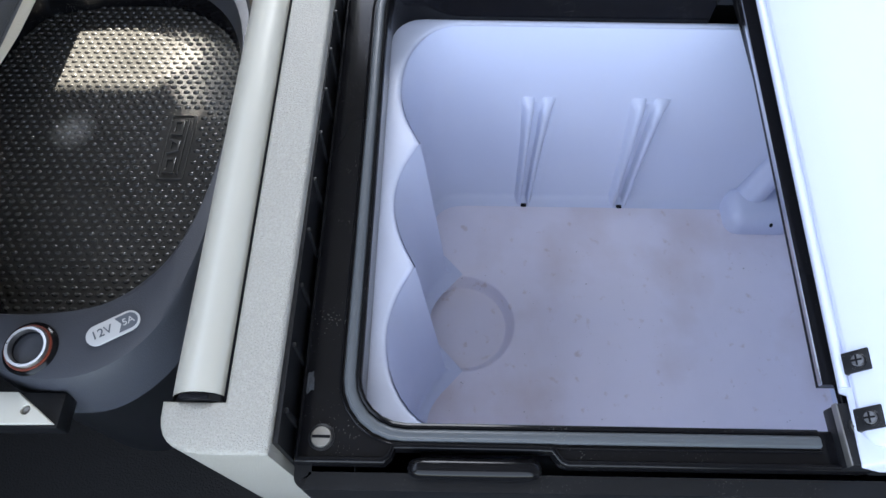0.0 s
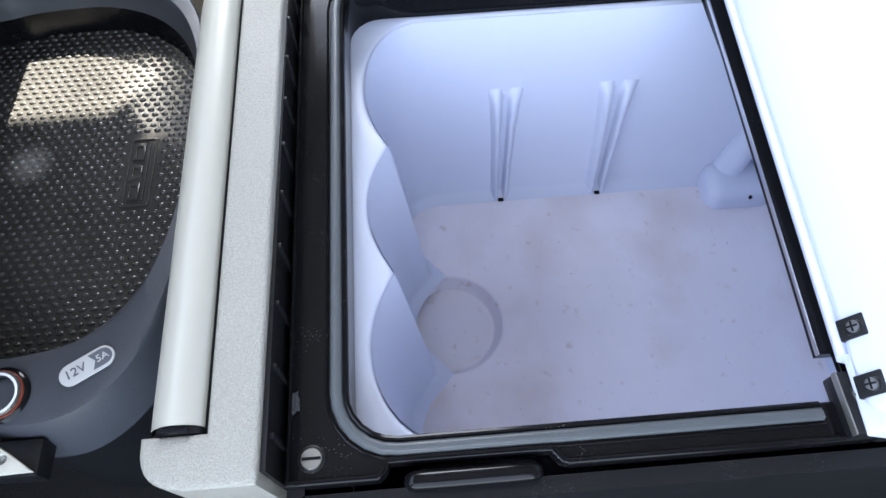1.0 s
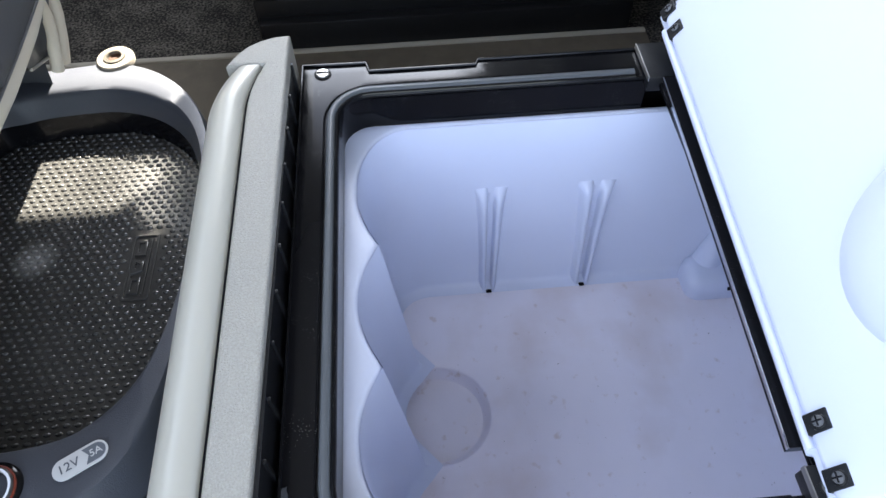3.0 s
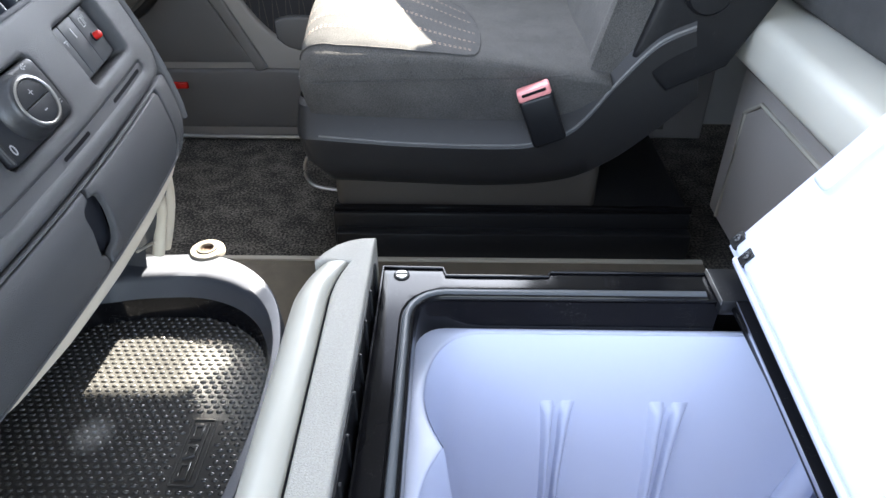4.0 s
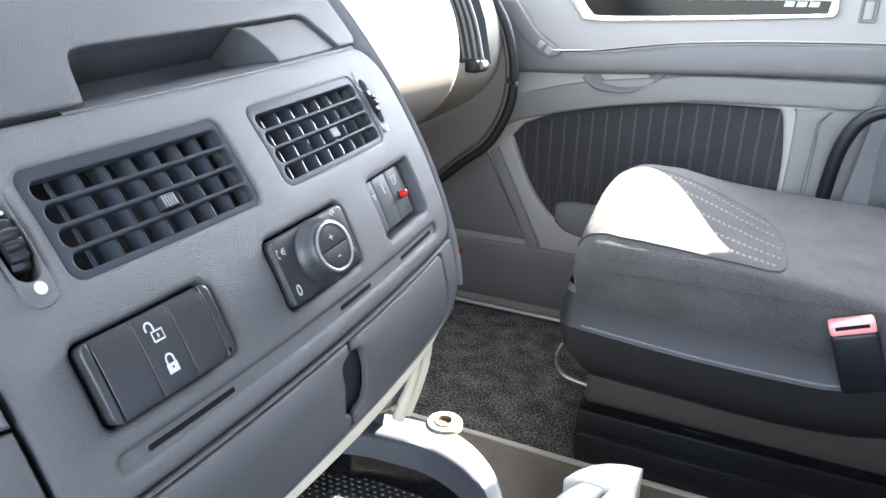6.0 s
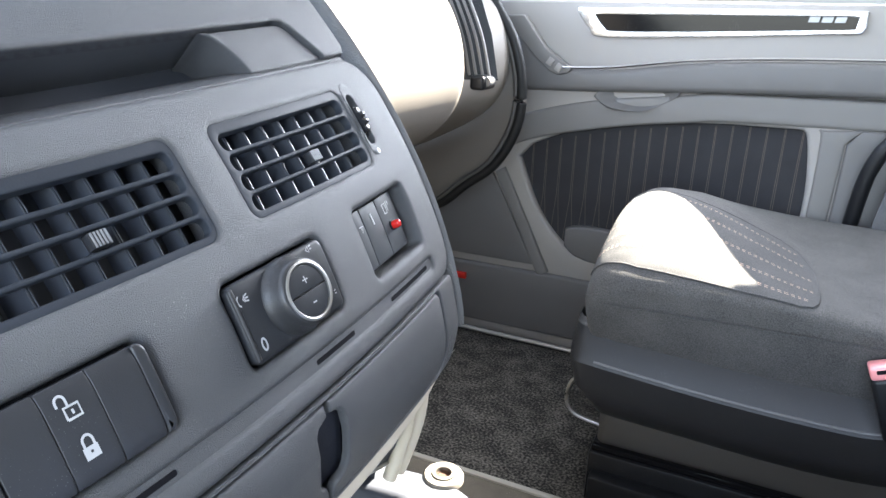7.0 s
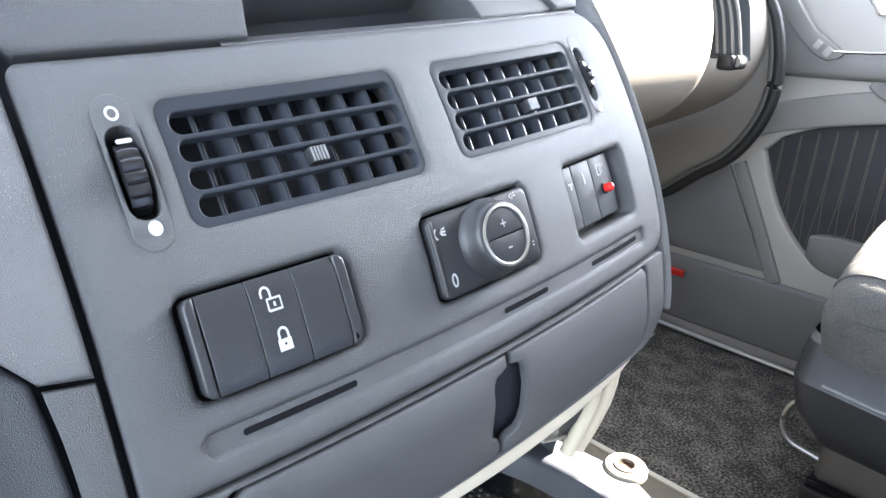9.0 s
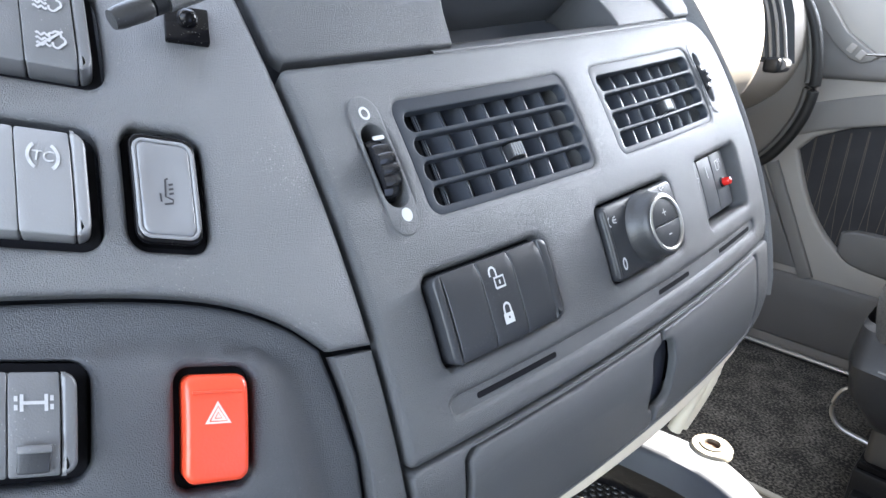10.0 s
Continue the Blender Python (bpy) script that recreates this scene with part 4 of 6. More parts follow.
LID = [(0.058, 0.0), (0.098, 0.0), (0.100, -0.004), (0.476, -0.004), (0.478, 0.0), (0.497, 0.0), (0.497, 0.38), (0.058, 0.38)]
part("lid", slab(lid_surf, LID, [], 0.030, 0.003, 0.02, 0.0, back=True), WHITE, fridge, "white lid, open and leaning back")
part("lid_panel", slab(lid_surf, rrect(0.066, 0.0055, 0.488, 0.36, 0.012), [], 0.008, 0.004, 0.03, 0.0045), WHITE, fridge)
part("lid_ridge", tube([lid_surf(0.1015 + 0.373 * k / 12, 0.0012, 0.0) for k in range(13)], 0.0032, 12), WHITE, fridge)
for y in (0.0815, 0.1135, 0.462, 0.488):
    clip = part("lid_clip", slab(lid_surf, rrect(y - 0.0062, 0.005, y + 0.0062, 0.0200, 0.0008), [], 0.004, 0.0005, 0.01, 0.0055), BLACK, fridge)
    screw(basis(lambda u, v, h=0.0: lid_surf(-u, v, h), -(y - 0.0004), 0.0140, 0.0056), 0.0034, clip, True, SWITCH_MID)
dome = [[lid_surf(0.172 + r * math.cos(a), 0.118 + r * math.sin(a), 0.0045 + h) for a in (2 * math.pi * k / 40 for k in range(40))] for r, h in ((0.064, 0.0), (0.061, 0.003), (0.055, 0.007), (0.040, 0.010), (0.020, 0.0115), (0.001, 0.012))]
part("lid_dome", grid(dome, closed_u=True), WHITE, fridge)
part("lid_rib", slab(lid_surf, rrect(0.462, 0.095, 0.480, 0.350, 0.006), [], 0.012, 0.004, 0.02, 0.013), WHITE, fridge)


# ---- drawer front with its handle bar ----
front = thing("drawer_front", "pale silver drawer front with a rounded handle bar", "drawer front")
front_surf = lambda u, v, h=0.0: Vector((u, v + (min(0.10, max(0.0, -0.004 - h) * 0.02) if v < 0.0825 else 0.0), 0.3905 + 0.025 * (v - 0.08) + h))
near_arc = [(-0.1130 - 0.0385 * math.cos(radians(a)) ** 0.62, 0.0830 - 0.0280 * math.sin(radians(a)) ** 0.62) for a in range(0, 90, 10)] + [(-0.1130, 0.0550)]
bend = lambda y: 0.010 * max(0, (y - 0.40) / 0.05) ** 2
BAR_END, SEAM_X = 0.4520, -0.1176
seam_line = [(SEAM_X + bend(y), y) for y in (BAR_END - (BAR_END - 0.0830) * k / 24 for k in range(25))]
FRONT = near_arc + [(-0.0905, 0.0550), (-0.0870, 0.4880), (-0.1000, 0.4870), (-0.1120, 0.4830), (-0.1230, 0.4760), (-0.1330, 0.4640), (-0.1390, BAR_END)] + seam_line
part("face_plate", slab(front_surf, FRONT, [], 0.20, 0.0030, 0.015), SILVER, front)
PROFILE = [(0.0, -0.016), (0.0, -0.003), (-0.0012, -0.0006), (-0.0040, 0.0022), (-0.0090, 0.0042), (-0.0150, 0.0044), (-0.0205, 0.0026), (-0.0252, -0.0012),
           (-0.0290, -0.0066), (-0.0318, -0.0140), (-0.0332, -0.0230), (-0.0334, -0.06), (-0.0334, -0.19)]
bar = []
for k in range(41):
    y = 0.0870 + (BAR_END - 0.0006 - 0.0870) * k / 40
    slim = 1.0 - 0.30 * max(0, (y - 0.39) / 0.062) ** 2
    bar.append([front_surf(SEAM_X - 0.0024 + bend(y) + dx * slim, y, (h if h < 0 else h * (1 - min(0.95, max(0, (y - 0.415) / 0.036)))) - (0.0004 if k in (0, 40) else 0)) for dx, h in PROFILE])
part("handle_bar", grid(bar), SILVER_BAR, front)
cap_rows = [[front_surf(SEAM_X - 0.0022 + dx * 0.96, y, (h if h > -0.03 else -0.03) - 0.0022) for dx, h in PROFILE] for y in (0.0833, 0.0873)]
part("bar_end", grid(cap_rows, caps=True), BLACK, front, "dark end cap")
part("end_slit", box((-0.010, -0.0012, -0.0004), (0.006, 0.0012, 0.0012), 0.0004, 1, Matrix.Translation(front_surf(-0.1320, 0.0850, 0.0016))), DARK_GAP, front)
part("seam_floor", grid([[front_surf(x - 0.004, y, -0.005), front_surf(x + 0.001, y, -0.005)] for x, y in seam_line]), DARK_GAP, front)
back = bmesh.new()
put_box(back, (-0.0900, 0.062, 0.25), (-0.0872, 0.486, 0.386))
part("back_plate", back, BLACK, front)
for k in range(11):
    y = 0.080 + 0.038 * k
    part("stiffener", box((-0.0880, y, 0.30), (-0.0852, y + 0.003, 0.380 + 0.01 * (k / 11)), 0.0004), BLACK, front)

# ---- passenger seat ----
seat = thing("passenger_seat", "dark grey cloth seat with striped centre and black plastic base", "seat")


SEAT_Y0, SEAT_Y1 = 0.966, 1.455


FRONT_ARC, FRONT_X = 0.060, -0.205
seat_top = lambda x: 0.392 + 0.014 * math.sin(min(1, max(0, (x + 0.27) / 0.16)) * math.pi * 0.5) - 0.040 * max(0, x + 0.04)


def seat_edge(y):
    e = min(1.0, 2 * abs((y - SEAT_Y0) / (SEAT_Y1 - SEAT_Y0) - 0.5))
    return e, (1 - e ** 18) ** 0.5


def seat_surf(u, y, h=0.0):
    """Top of the cushion; ahead of its crest u runs on over the rounded front edge."""
    e, edge = seat_edge(y)
    q = min(1.0, max(0.0, (u + 0.20) / 0.27))
    lift = (0.064 - 0.078 * q * q * (3 - 2 * q)) * (1 - e ** 2) - 0.016 * (1 - edge) - 0.12 * max(0, u - 0.03) * max(0.0, 1 - (y - SEAT_Y0) / 0.14)
    shift = 0.018 * (1 - edge)
    if u >= FRONT_X:
        return Vector((u + shift * (1 if u < 0 else 0), y, seat_top(u) + lift + h))
    a = min(math.pi / 2, (FRONT_X - u) / FRONT_ARC)
    over = max(0.0, (FRONT_X - u) - FRONT_ARC * math.pi / 2)
    r = FRONT_ARC + h
    return Vector((FRONT_X + shift - r * math.sin(a), y, seat_top(FRONT_X) + lift - FRONT_ARC + r * math.cos(a) - over))


rows = []
for k in range(29):
    y = SEAT_Y0 + (SEAT_Y1 - SEAT_Y0) * (0.5 - 0.5 * math.cos(math.pi * k / 28))
    loop = [seat_surf(FRONT_X - 0.088, y)] + [seat_surf(u, y) for u in [FRONT_X - 0.094 + 0.0118 * q for q in range(8)] + [-0.20, -0.15, -0.10, -0.05, 0.0, 0.04, 0.08, 0.12, 0.16, 0.20, 0.225]]
    e, edge = seat_edge(y)
    foot = loop[1]
    loop = [Vector((foot.x + 0.014 - 0.015 * q, y, 0.245 + (foot.z - 0.245) * q)) for q in (0.0, 0.25, 0.55, 0.8)] + loop[1:] + [Vector((0.235, y, loop[-1].z - 0.02)), Vector((0.235, y, 0.245))]
    side = max(0.0, 1 - (y - SEAT_Y0) / 0.09)
    rows.append([p + Vector((0, 0.046 * side * min(1.0, max(0.0, 1 - (p.z - 0.25) / 0.11)), 0)) for p in loop])
part("cushion", grid(rows, closed_u=True, caps=True), CLOTH, seat, "dark grey cloth cushion", sharp=60)
CENTRE = [(-0.290, 1.024), (-0.262, 1.010), (-0.230, 0.997), (-0.200, 0.989), (-0.144, 0.983), (-0.070, 0.979), (0.000, 0.977), (0.014, 0.980), (0.020, 0.990), (0.024, 1.030), (0.025, 1.080), (0.023, 1.130),
          (0.016, 1.170), (0.004, 1.200), (-0.022, 1.218), (-0.070, 1.214), (-0.140, 1.204), (-0.210, 1.226), (-0.290, 1.250)]
part("striped_centre", slab(seat_surf, CENTRE, [], 0.003, 0.0008, 0.02, 0.0014), CLOTH_DARK, seat, "black cloth centre with dotted stitched stripes")
for k, (y0, y1, far) in enumerate(((1.040, 0.992, 0.014), (1.066, 1.030, 0.020), (1.096, 1.080, 0.021), (1.140, 1.136, 0.016), (1.190, 1.180, 0.004))):
    for d in (-0.0022, 0.0022):
        dashes = []
        for q in range(40):
            u = -0.284 + 0.0078 * q
            if u + 0.004 < far:
                at = lambda w: y0 + (y1 - y0) * (w + 0.284) / 0.30 + d
                dashes.append([(u, at(u)), (u + 0.0022, at(u + 0.0022)), (u + 0.0044, at(u + 0.0044))])
        strokes(seat_surf, dashes, 0.0014, STITCH, "stitched_line", seat, 0.0018)
part("piping", tube(smooth_path([(-0.262, 0.984, 0.362), (-0.235, 0.9665, 0.359), (-0.17, 0.9650, 0.362), (-0.10, 0.9648, 0.364), (0.0, 0.9648, 0.366), (0.08, 0.9650, 0.369), (0.16, 0.968, 0.374)], 6), 0.0012, 6), CLOTH_DARK, seat)
part("centre_piping", tube([seat_surf(u, v, 0.0006) for u, v in dense(CENTRE, 0.012, False)], 0.0016, 6), CLOTH_DARK, seat)
# plastic base shell, swept up at the back
def shell_rows():
    rows = []
    line = [(-0.256, 0.270), (-0.10, 0.258), (0.05, 0.254), (0.12, 0.260), (0.18, 0.288), (0.240, 0.368), (0.29, 0.425), (0.34, 0.45)]
    low = [(-0.222, 0.154), (-0.10, 0.149), (0.02, 0.145), (0.12, 0.149), (0.20, 0.165), (0.27, 0.205), (0.33, 0.26), (0.38, 0.31)]
    up, dn = smooth_path([(a, 0, b) for a, b in line], 6), smooth_path([(a, 0, b) for a, b in low], 6)
    for k, (a, b) in enumerate(zip(up, dn)):
        m = a.lerp(b, 0.5)
        swell = -0.018 if k < 6 else -0.010
        nose = Vector((-0.010 if k < 3 else 0, 0, 0))
        rows.append([Vector((a.x, 1.020, a.z + 0.040)), Vector((a.x, 1.000, a.z + 0.036)), Vector((a.x, 0.9735, a.z + 0.003)), Vector((a.x, 0.969, a.z - 0.008)),
                     Vector((m.x, 0.986 + swell * 0.2, m.z)) + nose, Vector((b.x, 1.010, b.z + 0.012)), Vector((b.x, 1.026, b.z)), Vector((b.x, 1.07, b.z + 0.004))])
    first = [p + Vector((0.0, 0, 0)) for p in rows[0]]
    fronts = []
    for k in range(7):
        a = k / 6 * math.pi / 2
        fronts.append([Vector((p.x - 0.024 * math.sin(a) * (1 if j not in (0, 1, 7) else 0.9), p.y + (0.040 * (1 - math.cos(a)) if j in (2, 3, 4, 5) else 0.03 * (1 - math.cos(a))), p.z)) for j, p in enumerate(first)])
    end = [Vector((p.x, 1.40, p.z)) for p in fronts[-1]]
    return [end] + fronts[::-1] + rows[1:]


part("base_shell", grid(shell_rows()), SEAT_BASE, seat, "black moulded plastic base shell", sharp=28)
ledge = shell_rows()[8:]
# highlight on the ledge's bevel, painted as a paler tube
part("ledge_edge", tube([(r[2] + r[3]) / 2 + Vector((0, 0.0005, 0)) for r in ledge], 0.0020, 8), material("shell_edge_highlight", (0.12, 0.118, 0.115), 0.4, mottle=0.3, mottle_scale=90), seat, "pale edge of the shell, a painted highlight")
part("far_shell", box((-0.255, 1.40, 0.18), (0.26, 1.46, 0.285), 0.012, 3), SEAT_BASE, seat)
part("pedestal", box((-0.236, 1.040, 0.060), (0.25, 1.42, 0.20), 0.02, 3), material("grey_pedestal_cover", (0.060, 0.054, 0.046), 0.6, grain=0.4, mottle=0.1), seat, "dusty grey pedestal cover")
part("rail_box", box((-0.240, 1.012, 0.0), (0.42, 1.45, 0.092), 0.006, 2), BLACK, seat, "black seat rail box")
part("slide_rail", box((-0.236, 1.016, 0.092), (0.42, 1.028, 0.103), 0.002), BLACK_GLOSS, seat)
part("slide_rail", box((-0.236, 1.400, 0.092), (0.42, 1.412, 0.103), 0.002), BLACK_GLOSS, seat)
part("rail_step", box((-0.232, 0.988, 0.0), (0.42, 1.014, 0.062), 0.004, 2), BLACK, seat, "black lower step of the rail box")
loop_pts = smooth_path([(-0.255, 1.062, 0.200), (-0.284, 1.06, 0.180), (-0.291, 1.06, 0.144), (-0.276, 1.06, 0.121), (-0.238, 1.06, 0.113), (-0.222, 1.06, 0.110)], 6)
part("release_bar", tube(loop_pts, 0.0036, 8), STEEL, seat, "bent steel release bar")
# backrest with a side bolster and a round adjuster
def back_row(t):
    z = 0.36 + 0.75 * t
    x = 0.190 + 0.20 * t
    w = 0.235 - 0.02 * t
    c = 1.22
    loop = []
    for a in range(0, 360, 15):
        ca, sa = math.cos(radians(a)), math.sin(radians(a))
        yy = c + w * math.copysign(abs(ca) ** 0.45, ca)
        dx = 0.055 * math.copysign(abs(sa) ** 0.55, sa)
        bol = 0.035 * max(0, abs(ca) - 0.55) / 0.45 if sa < 0 else 0
        loop.append(Vector((x + 0.06 + dx - bol, yy, z)))
    return loop


part("backrest", grid([back_row(k / 10) for k in range(11)], closed_u=True, caps=True), CLOTH, seat, "grey cloth backrest", sharp=60)
part("side_cover", slab(lambda u, v, h=0.0: Vector((u, 0.975 - h, v)), [(0.255, 0.40), (0.315, 0.345), (0.40, 0.385), (0.47, 0.52), (0.46, 0.60), (0.36, 0.62), (0.29, 0.52)][::1], [], 0.02, 0.006, 0.02, 0.0), BLACK, seat, "black hinge cover of the backrest")
part("adjuster", lathe([(0.034, 0.0), (0.034, 0.012), (0.030, 0.018), (0.012, 0.020), (0.0, 0.020)], Matrix.Translation((0.345, 0.972, 0.50)) @ Matrix.Rotation(radians(90), 4, "X"), 28), BLACK, seat, "black round adjuster")
# belt buckle
buckle = thing("belt_buckle", "black seat belt buckle with a faded red button beside the seat", "buckle")
bm_ = Matrix.Translation((0.138, 0.952, 0.270)) @ Matrix.Rotation(radians(-21), 4, "Y")
part("housing", box((-0.027, -0.013, 0.0), (0.027, 0.013, 0.084), 0.006, 3, bm_), BLACK, buckle)
part("button", box((-0.026, -0.0125, 0.082), (0.026, 0.0125, 0.099), 0.004, 3, bm_), PINK, buckle, "faded red button")
part("slot", box((-0.019, -0.0135, 0.0905), (0.019, -0.004, 0.0955), 0.001, 2, bm_), DARK_GAP, buckle)
# belt and its upper run beside the far side of the seat
belt = thing("seat_belt", "grey seat belt with a bright latch beside the door", "belt")
run = smooth_path([(0.150, 1.455, 0.378), (0.153, 1.458, 0.44), (0.160, 1.462, 0.54), (0.185, 1.470, 0.68), (0.25, 1.485, 0.90)], 8)
slim = [1.0 - 0.5 * min(1.0, k / 14) for k in range(len(run))]
part("webbing", grid([[p + Vector((-0.024 * w, -0.004, 0.006)), p + Vector((-0.024 * w, -0.0015, 0.006)), p + Vector((0.024 * w, 0.0015, -0.006)), p + Vector((0.024 * w, -0.001, -0.006))] for p, w in zip(run, slim)], closed_u=True, caps=True), BELT, belt)
part("latch", box((0.136, 1.452, 0.364), (0.160, 1.460, 0.380), 0.002), CHROME, belt)

# ---- passenger door ----
door = tagged(new("door_1"), "warm grey passenger door with a striped cloth inset and a pull recess", "door", kind="structure")
DY = 1.520


DOOR_PALE = material("pale_grey_door_plastic", (0.165, 0.158, 0.150), 0.5, grain=0.4)


def door_surf(x, z, h=0.0):
    return Vector((x, DY - h, z))


def dpath(pts, n=4):
    return [(p.x, p.y) for p in smooth_path([(a, b, 0) for a, b in pts], n)]


part("upper_skin", slab(door_surf, [(-0.62, 0.600), (0.60, 0.665), (0.60, 0.765), (-0.62, 0.765)], [], 0.03, 0.006, 0.05, 0.012), DOOR_GREY, door)
part("belt_bulge", slab(door_surf, [(-0.560, 0.585)] + dpath([(-0.40, 0.590), (-0.20, 0.600), (0.10, 0.610), (0.60, 0.612)]) + dpath([(0.60, 0.672), (0.10, 0.668), (-0.18, 0.657), (-0.36, 0.635), (-0.47, 0.640), (-0.520, 0.69)]) + [(-0.56, 0.70)],
     [], 0.05, 0.012, 0.03, 0.030), DOOR_DARK, door)
part("chrome_line", tube([door_surf(a, b, 0.034) for a, b in dpath([(-0.46, 0.636), (-0.36, 0.641), (-0.18, 0.663), (0.10, 0.674), (0.60, 0.678)], 6)], 0.0030, 6), CHROME, door)
CUP = dpath([(-0.392, 0.582), (-0.372, 0.566), (-0.345, 0.558), (-0.287, 0.560), (-0.235, 0.586), (-0.222, 0.604)], 5) + [(-0.300, 0.612), (-0.376, 0.603)]
cup_surf = lambda x, z, h=0.0: door_surf(x, z, h - 0.026 * max(0.0, 1 - ((x + 0.305) / 0.085) ** 2 - ((z - 0.592) / 0.034) ** 2))
part("pull_recess", slab(cup_surf, CUP, [], 0.02, 0.003, 0.008, 0.0265), DOOR_DARK, door, "moulded pull recess")
part("arm_band", slab(door_surf, dpath([(-0.60, 0.440), (-0.52, 0.481), (-0.354, 0.520), (-0.208, 0.541), (-0.069, 0.550), (0.60, 0.556)]) + dpath([(0.60, 0.606), (-0.081, 0.603), (-0.219, 0.594), (-0.39, 0.573), (-0.527, 0.540), (-0.60, 0.51)]), [], 0.01, 0.006, 0.02, 0.0145), DOOR_PALE, door)
part("lower_skin", slab(door_surf, [(-0.98, 0.0), (0.60, 0.0), (0.60, 0.60), (0.10, 0.600), (-0.20, 0.600), (-0.40, 0.600), (-0.98, 0.600)],
     [dpath([(-0.545, 0.440), (-0.500, 0.335), (-0.440, 0.260), (-0.370, 0.225), (-0.20, 0.215), (0.000, 0.235)]) + dpath([(0.018, 0.300), (0.020, 0.430), (0.006, 0.530), (-0.01, 0.545)]) + dpath([(-0.13, 0.545), (-0.27, 0.536), (-0.42, 0.510), (-0.52, 0.470)])],
     0.03, 0.008, 0.03, 0.010), DOOR_GREY, door)
part("cloth_inset", slab(door_surf, [(-0.57, 0.19), (0.05, 0.19), (0.05, 0.57), (-0.57, 0.57)], [], 0.004, 0, 0.05, -0.006), DOOR_CLOTH, door, "charcoal cloth inset with orange stitched lines")
for k in range(18):
    x = -0.520 + 0.0305 * k
    top = 0.470 + 0.075 * (1 - ((x - 0.0) / 0.52) ** 2) if x < 0 else 0.545
    strokes(door_surf, [[(x - 0.011, 0.24), (x - 0.001, 0.36), (x, min(top, 0.543))], [(x + 0.013, 0.24), (x + 0.003, 0.36), (x + 0.002, min(top, 0.543))]], 0.0011, DOOR_STITCH, "stitched_line", door, -0.0052)
part("map_pocket", slab(door_surf, dpath([(-0.43, 0.250), (-0.38, 0.222), (-0.20, 0.212), (0.02, 0.22)]) + dpath([(0.02, 0.300), (-0.20, 0.292), (-0.38, 0.300), (-0.43, 0.290)]), [], 0.02, 0.006, 0.03, 0.012), DOOR_DARK, door)
part("corner_panel", slab(door_surf, [(-0.980, 0.195), (-0.494, 0.195), (-0.604, 0.398), (-0.700, 0.430), (-0.980, 0.430)], [], 0.01, 0.003, 0.03, 0.0165), DOOR_DARK, door, "darker speaker corner panel")
part("corner_strip", slab(door_surf, [(-0.484, 0.172), (-0.459, 0.184), (-0.576, 0.414), (-0.598, 0.402)], [], 0.01, 0.004, 0.03, 0.0205), DOOR_PALE, door)
part("kick_panel", slab(door_surf, [(-0.98, 0.03), (0.50, 0.03), (0.50, 0.165), (-0.46, 0.180), (-0.98, 0.175)], [], 0.02, 0.008, 0.04, 0.022), DOOR_DARK, door)
part("pillar_edge", slab(door_surf, (dpath([(0.024, 0.20), (0.029, 0.413), (0.027, 0.530), (0.020, 0.548)]) + [(0.090, 0.552), (0.068, 0.526), (0.065, 0.413), (0.058, 0.20)])[::-1], [], 0.01, 0.004, 0.03, 0.018), DOOR_PALE, door)
part("rear_panel", slab(door_surf, [(0.062, 0.18), (0.60, 0.18), (0.60, 0.552), (0.088, 0.552), (0.070, 0.526), (0.068, 0.413)], [], 0.01, 0.004, 0.03, 0.016), DOOR_DARK, door, "dark grey rear panel")
# bright trim with the dark inlay on top of the door
part("bright_frame", slab(door_surf, dpath([(-0.440, 0.742), (-0.415, 0.712), (-0.385, 0.697), (-0.20, 0.702), (0.055, 0.715)], 4) + [(0.062, 0.725), (0.060, 0.752)] + [(-0.44, 0.752)],
     [dpath([(-0.405, 0.739), (-0.385, 0.716), (-0.360, 0.709), (-0.20, 0.713), (0.045, 0.723)], 4) + [(0.047, 0.743)]], 0.008, 0.002, 0.02, 0.020), material("satin_aluminium", (0.72, 0.72, 0.72), 0.22, metal=0.9), door, "bright satin aluminium frame")
part("dark_inlay", slab(door_surf, [(-0.41, 0.706), (0.05, 0.714), (0.05, 0.748), (-0.41, 0.746)], [], 0.004, 0, 0.05, 0.0155), BLACK_GLOSS, door)
for k in range(3):
    x = -0.030 + 0.0205 * k
    flat(door_surf, [(x, 0.733), (x + 0.0165, 0.733), (x + 0.0185, 0.742), (x + 0.002, 0.742)], PRINT, "emblem_bar", door, 0.0172)
part("lock_lever", slab(door_surf, rrect(0.095, 0.708, 0.122, 0.752, 0.003), [rrect(0.100, 0.713, 0.117, 0.747, 0.002)], 0.006, 0.001, 0.02, 0.0165), DOOR_DARK, door)
part("lever", slab(door_surf, rrect(0.101, 0.714, 0.116, 0.746, 0.002), [], 0.006, 0.001, 0.02, 0.0150), DOOR_GREY, door)
mirror_panel = part("mirror_panel", slab(door_surf, [(-0.590, 0.735), (-0.560, 0.699), (-0.519, 0.655), (-0.485, 0.627), (-0.466, 0.620), (-0.448, 0.624), (-0.438, 0.634), (-0.496, 0.673), (-0.530, 0.715), (-0.545, 0.735)], [], 0.02, 0.003, 0.02, 0.036), DOOR_PALE, door, "pale triangular mirror switch panel")
for q in (0, 1):
    c = (-0.484 + 0.018 * q, 0.646 - 0.011 * q)
    part("mirror_switch", slab(door_surf, turn2(rrect(c[0] - 0.0065, c[1] - 0.008, c[0] + 0.0065, c[1] + 0.008, 0.002), -32, c), [], 0.006, 0.0012, 0.01, 0.039), DOOR_GREY, mirror_panel)
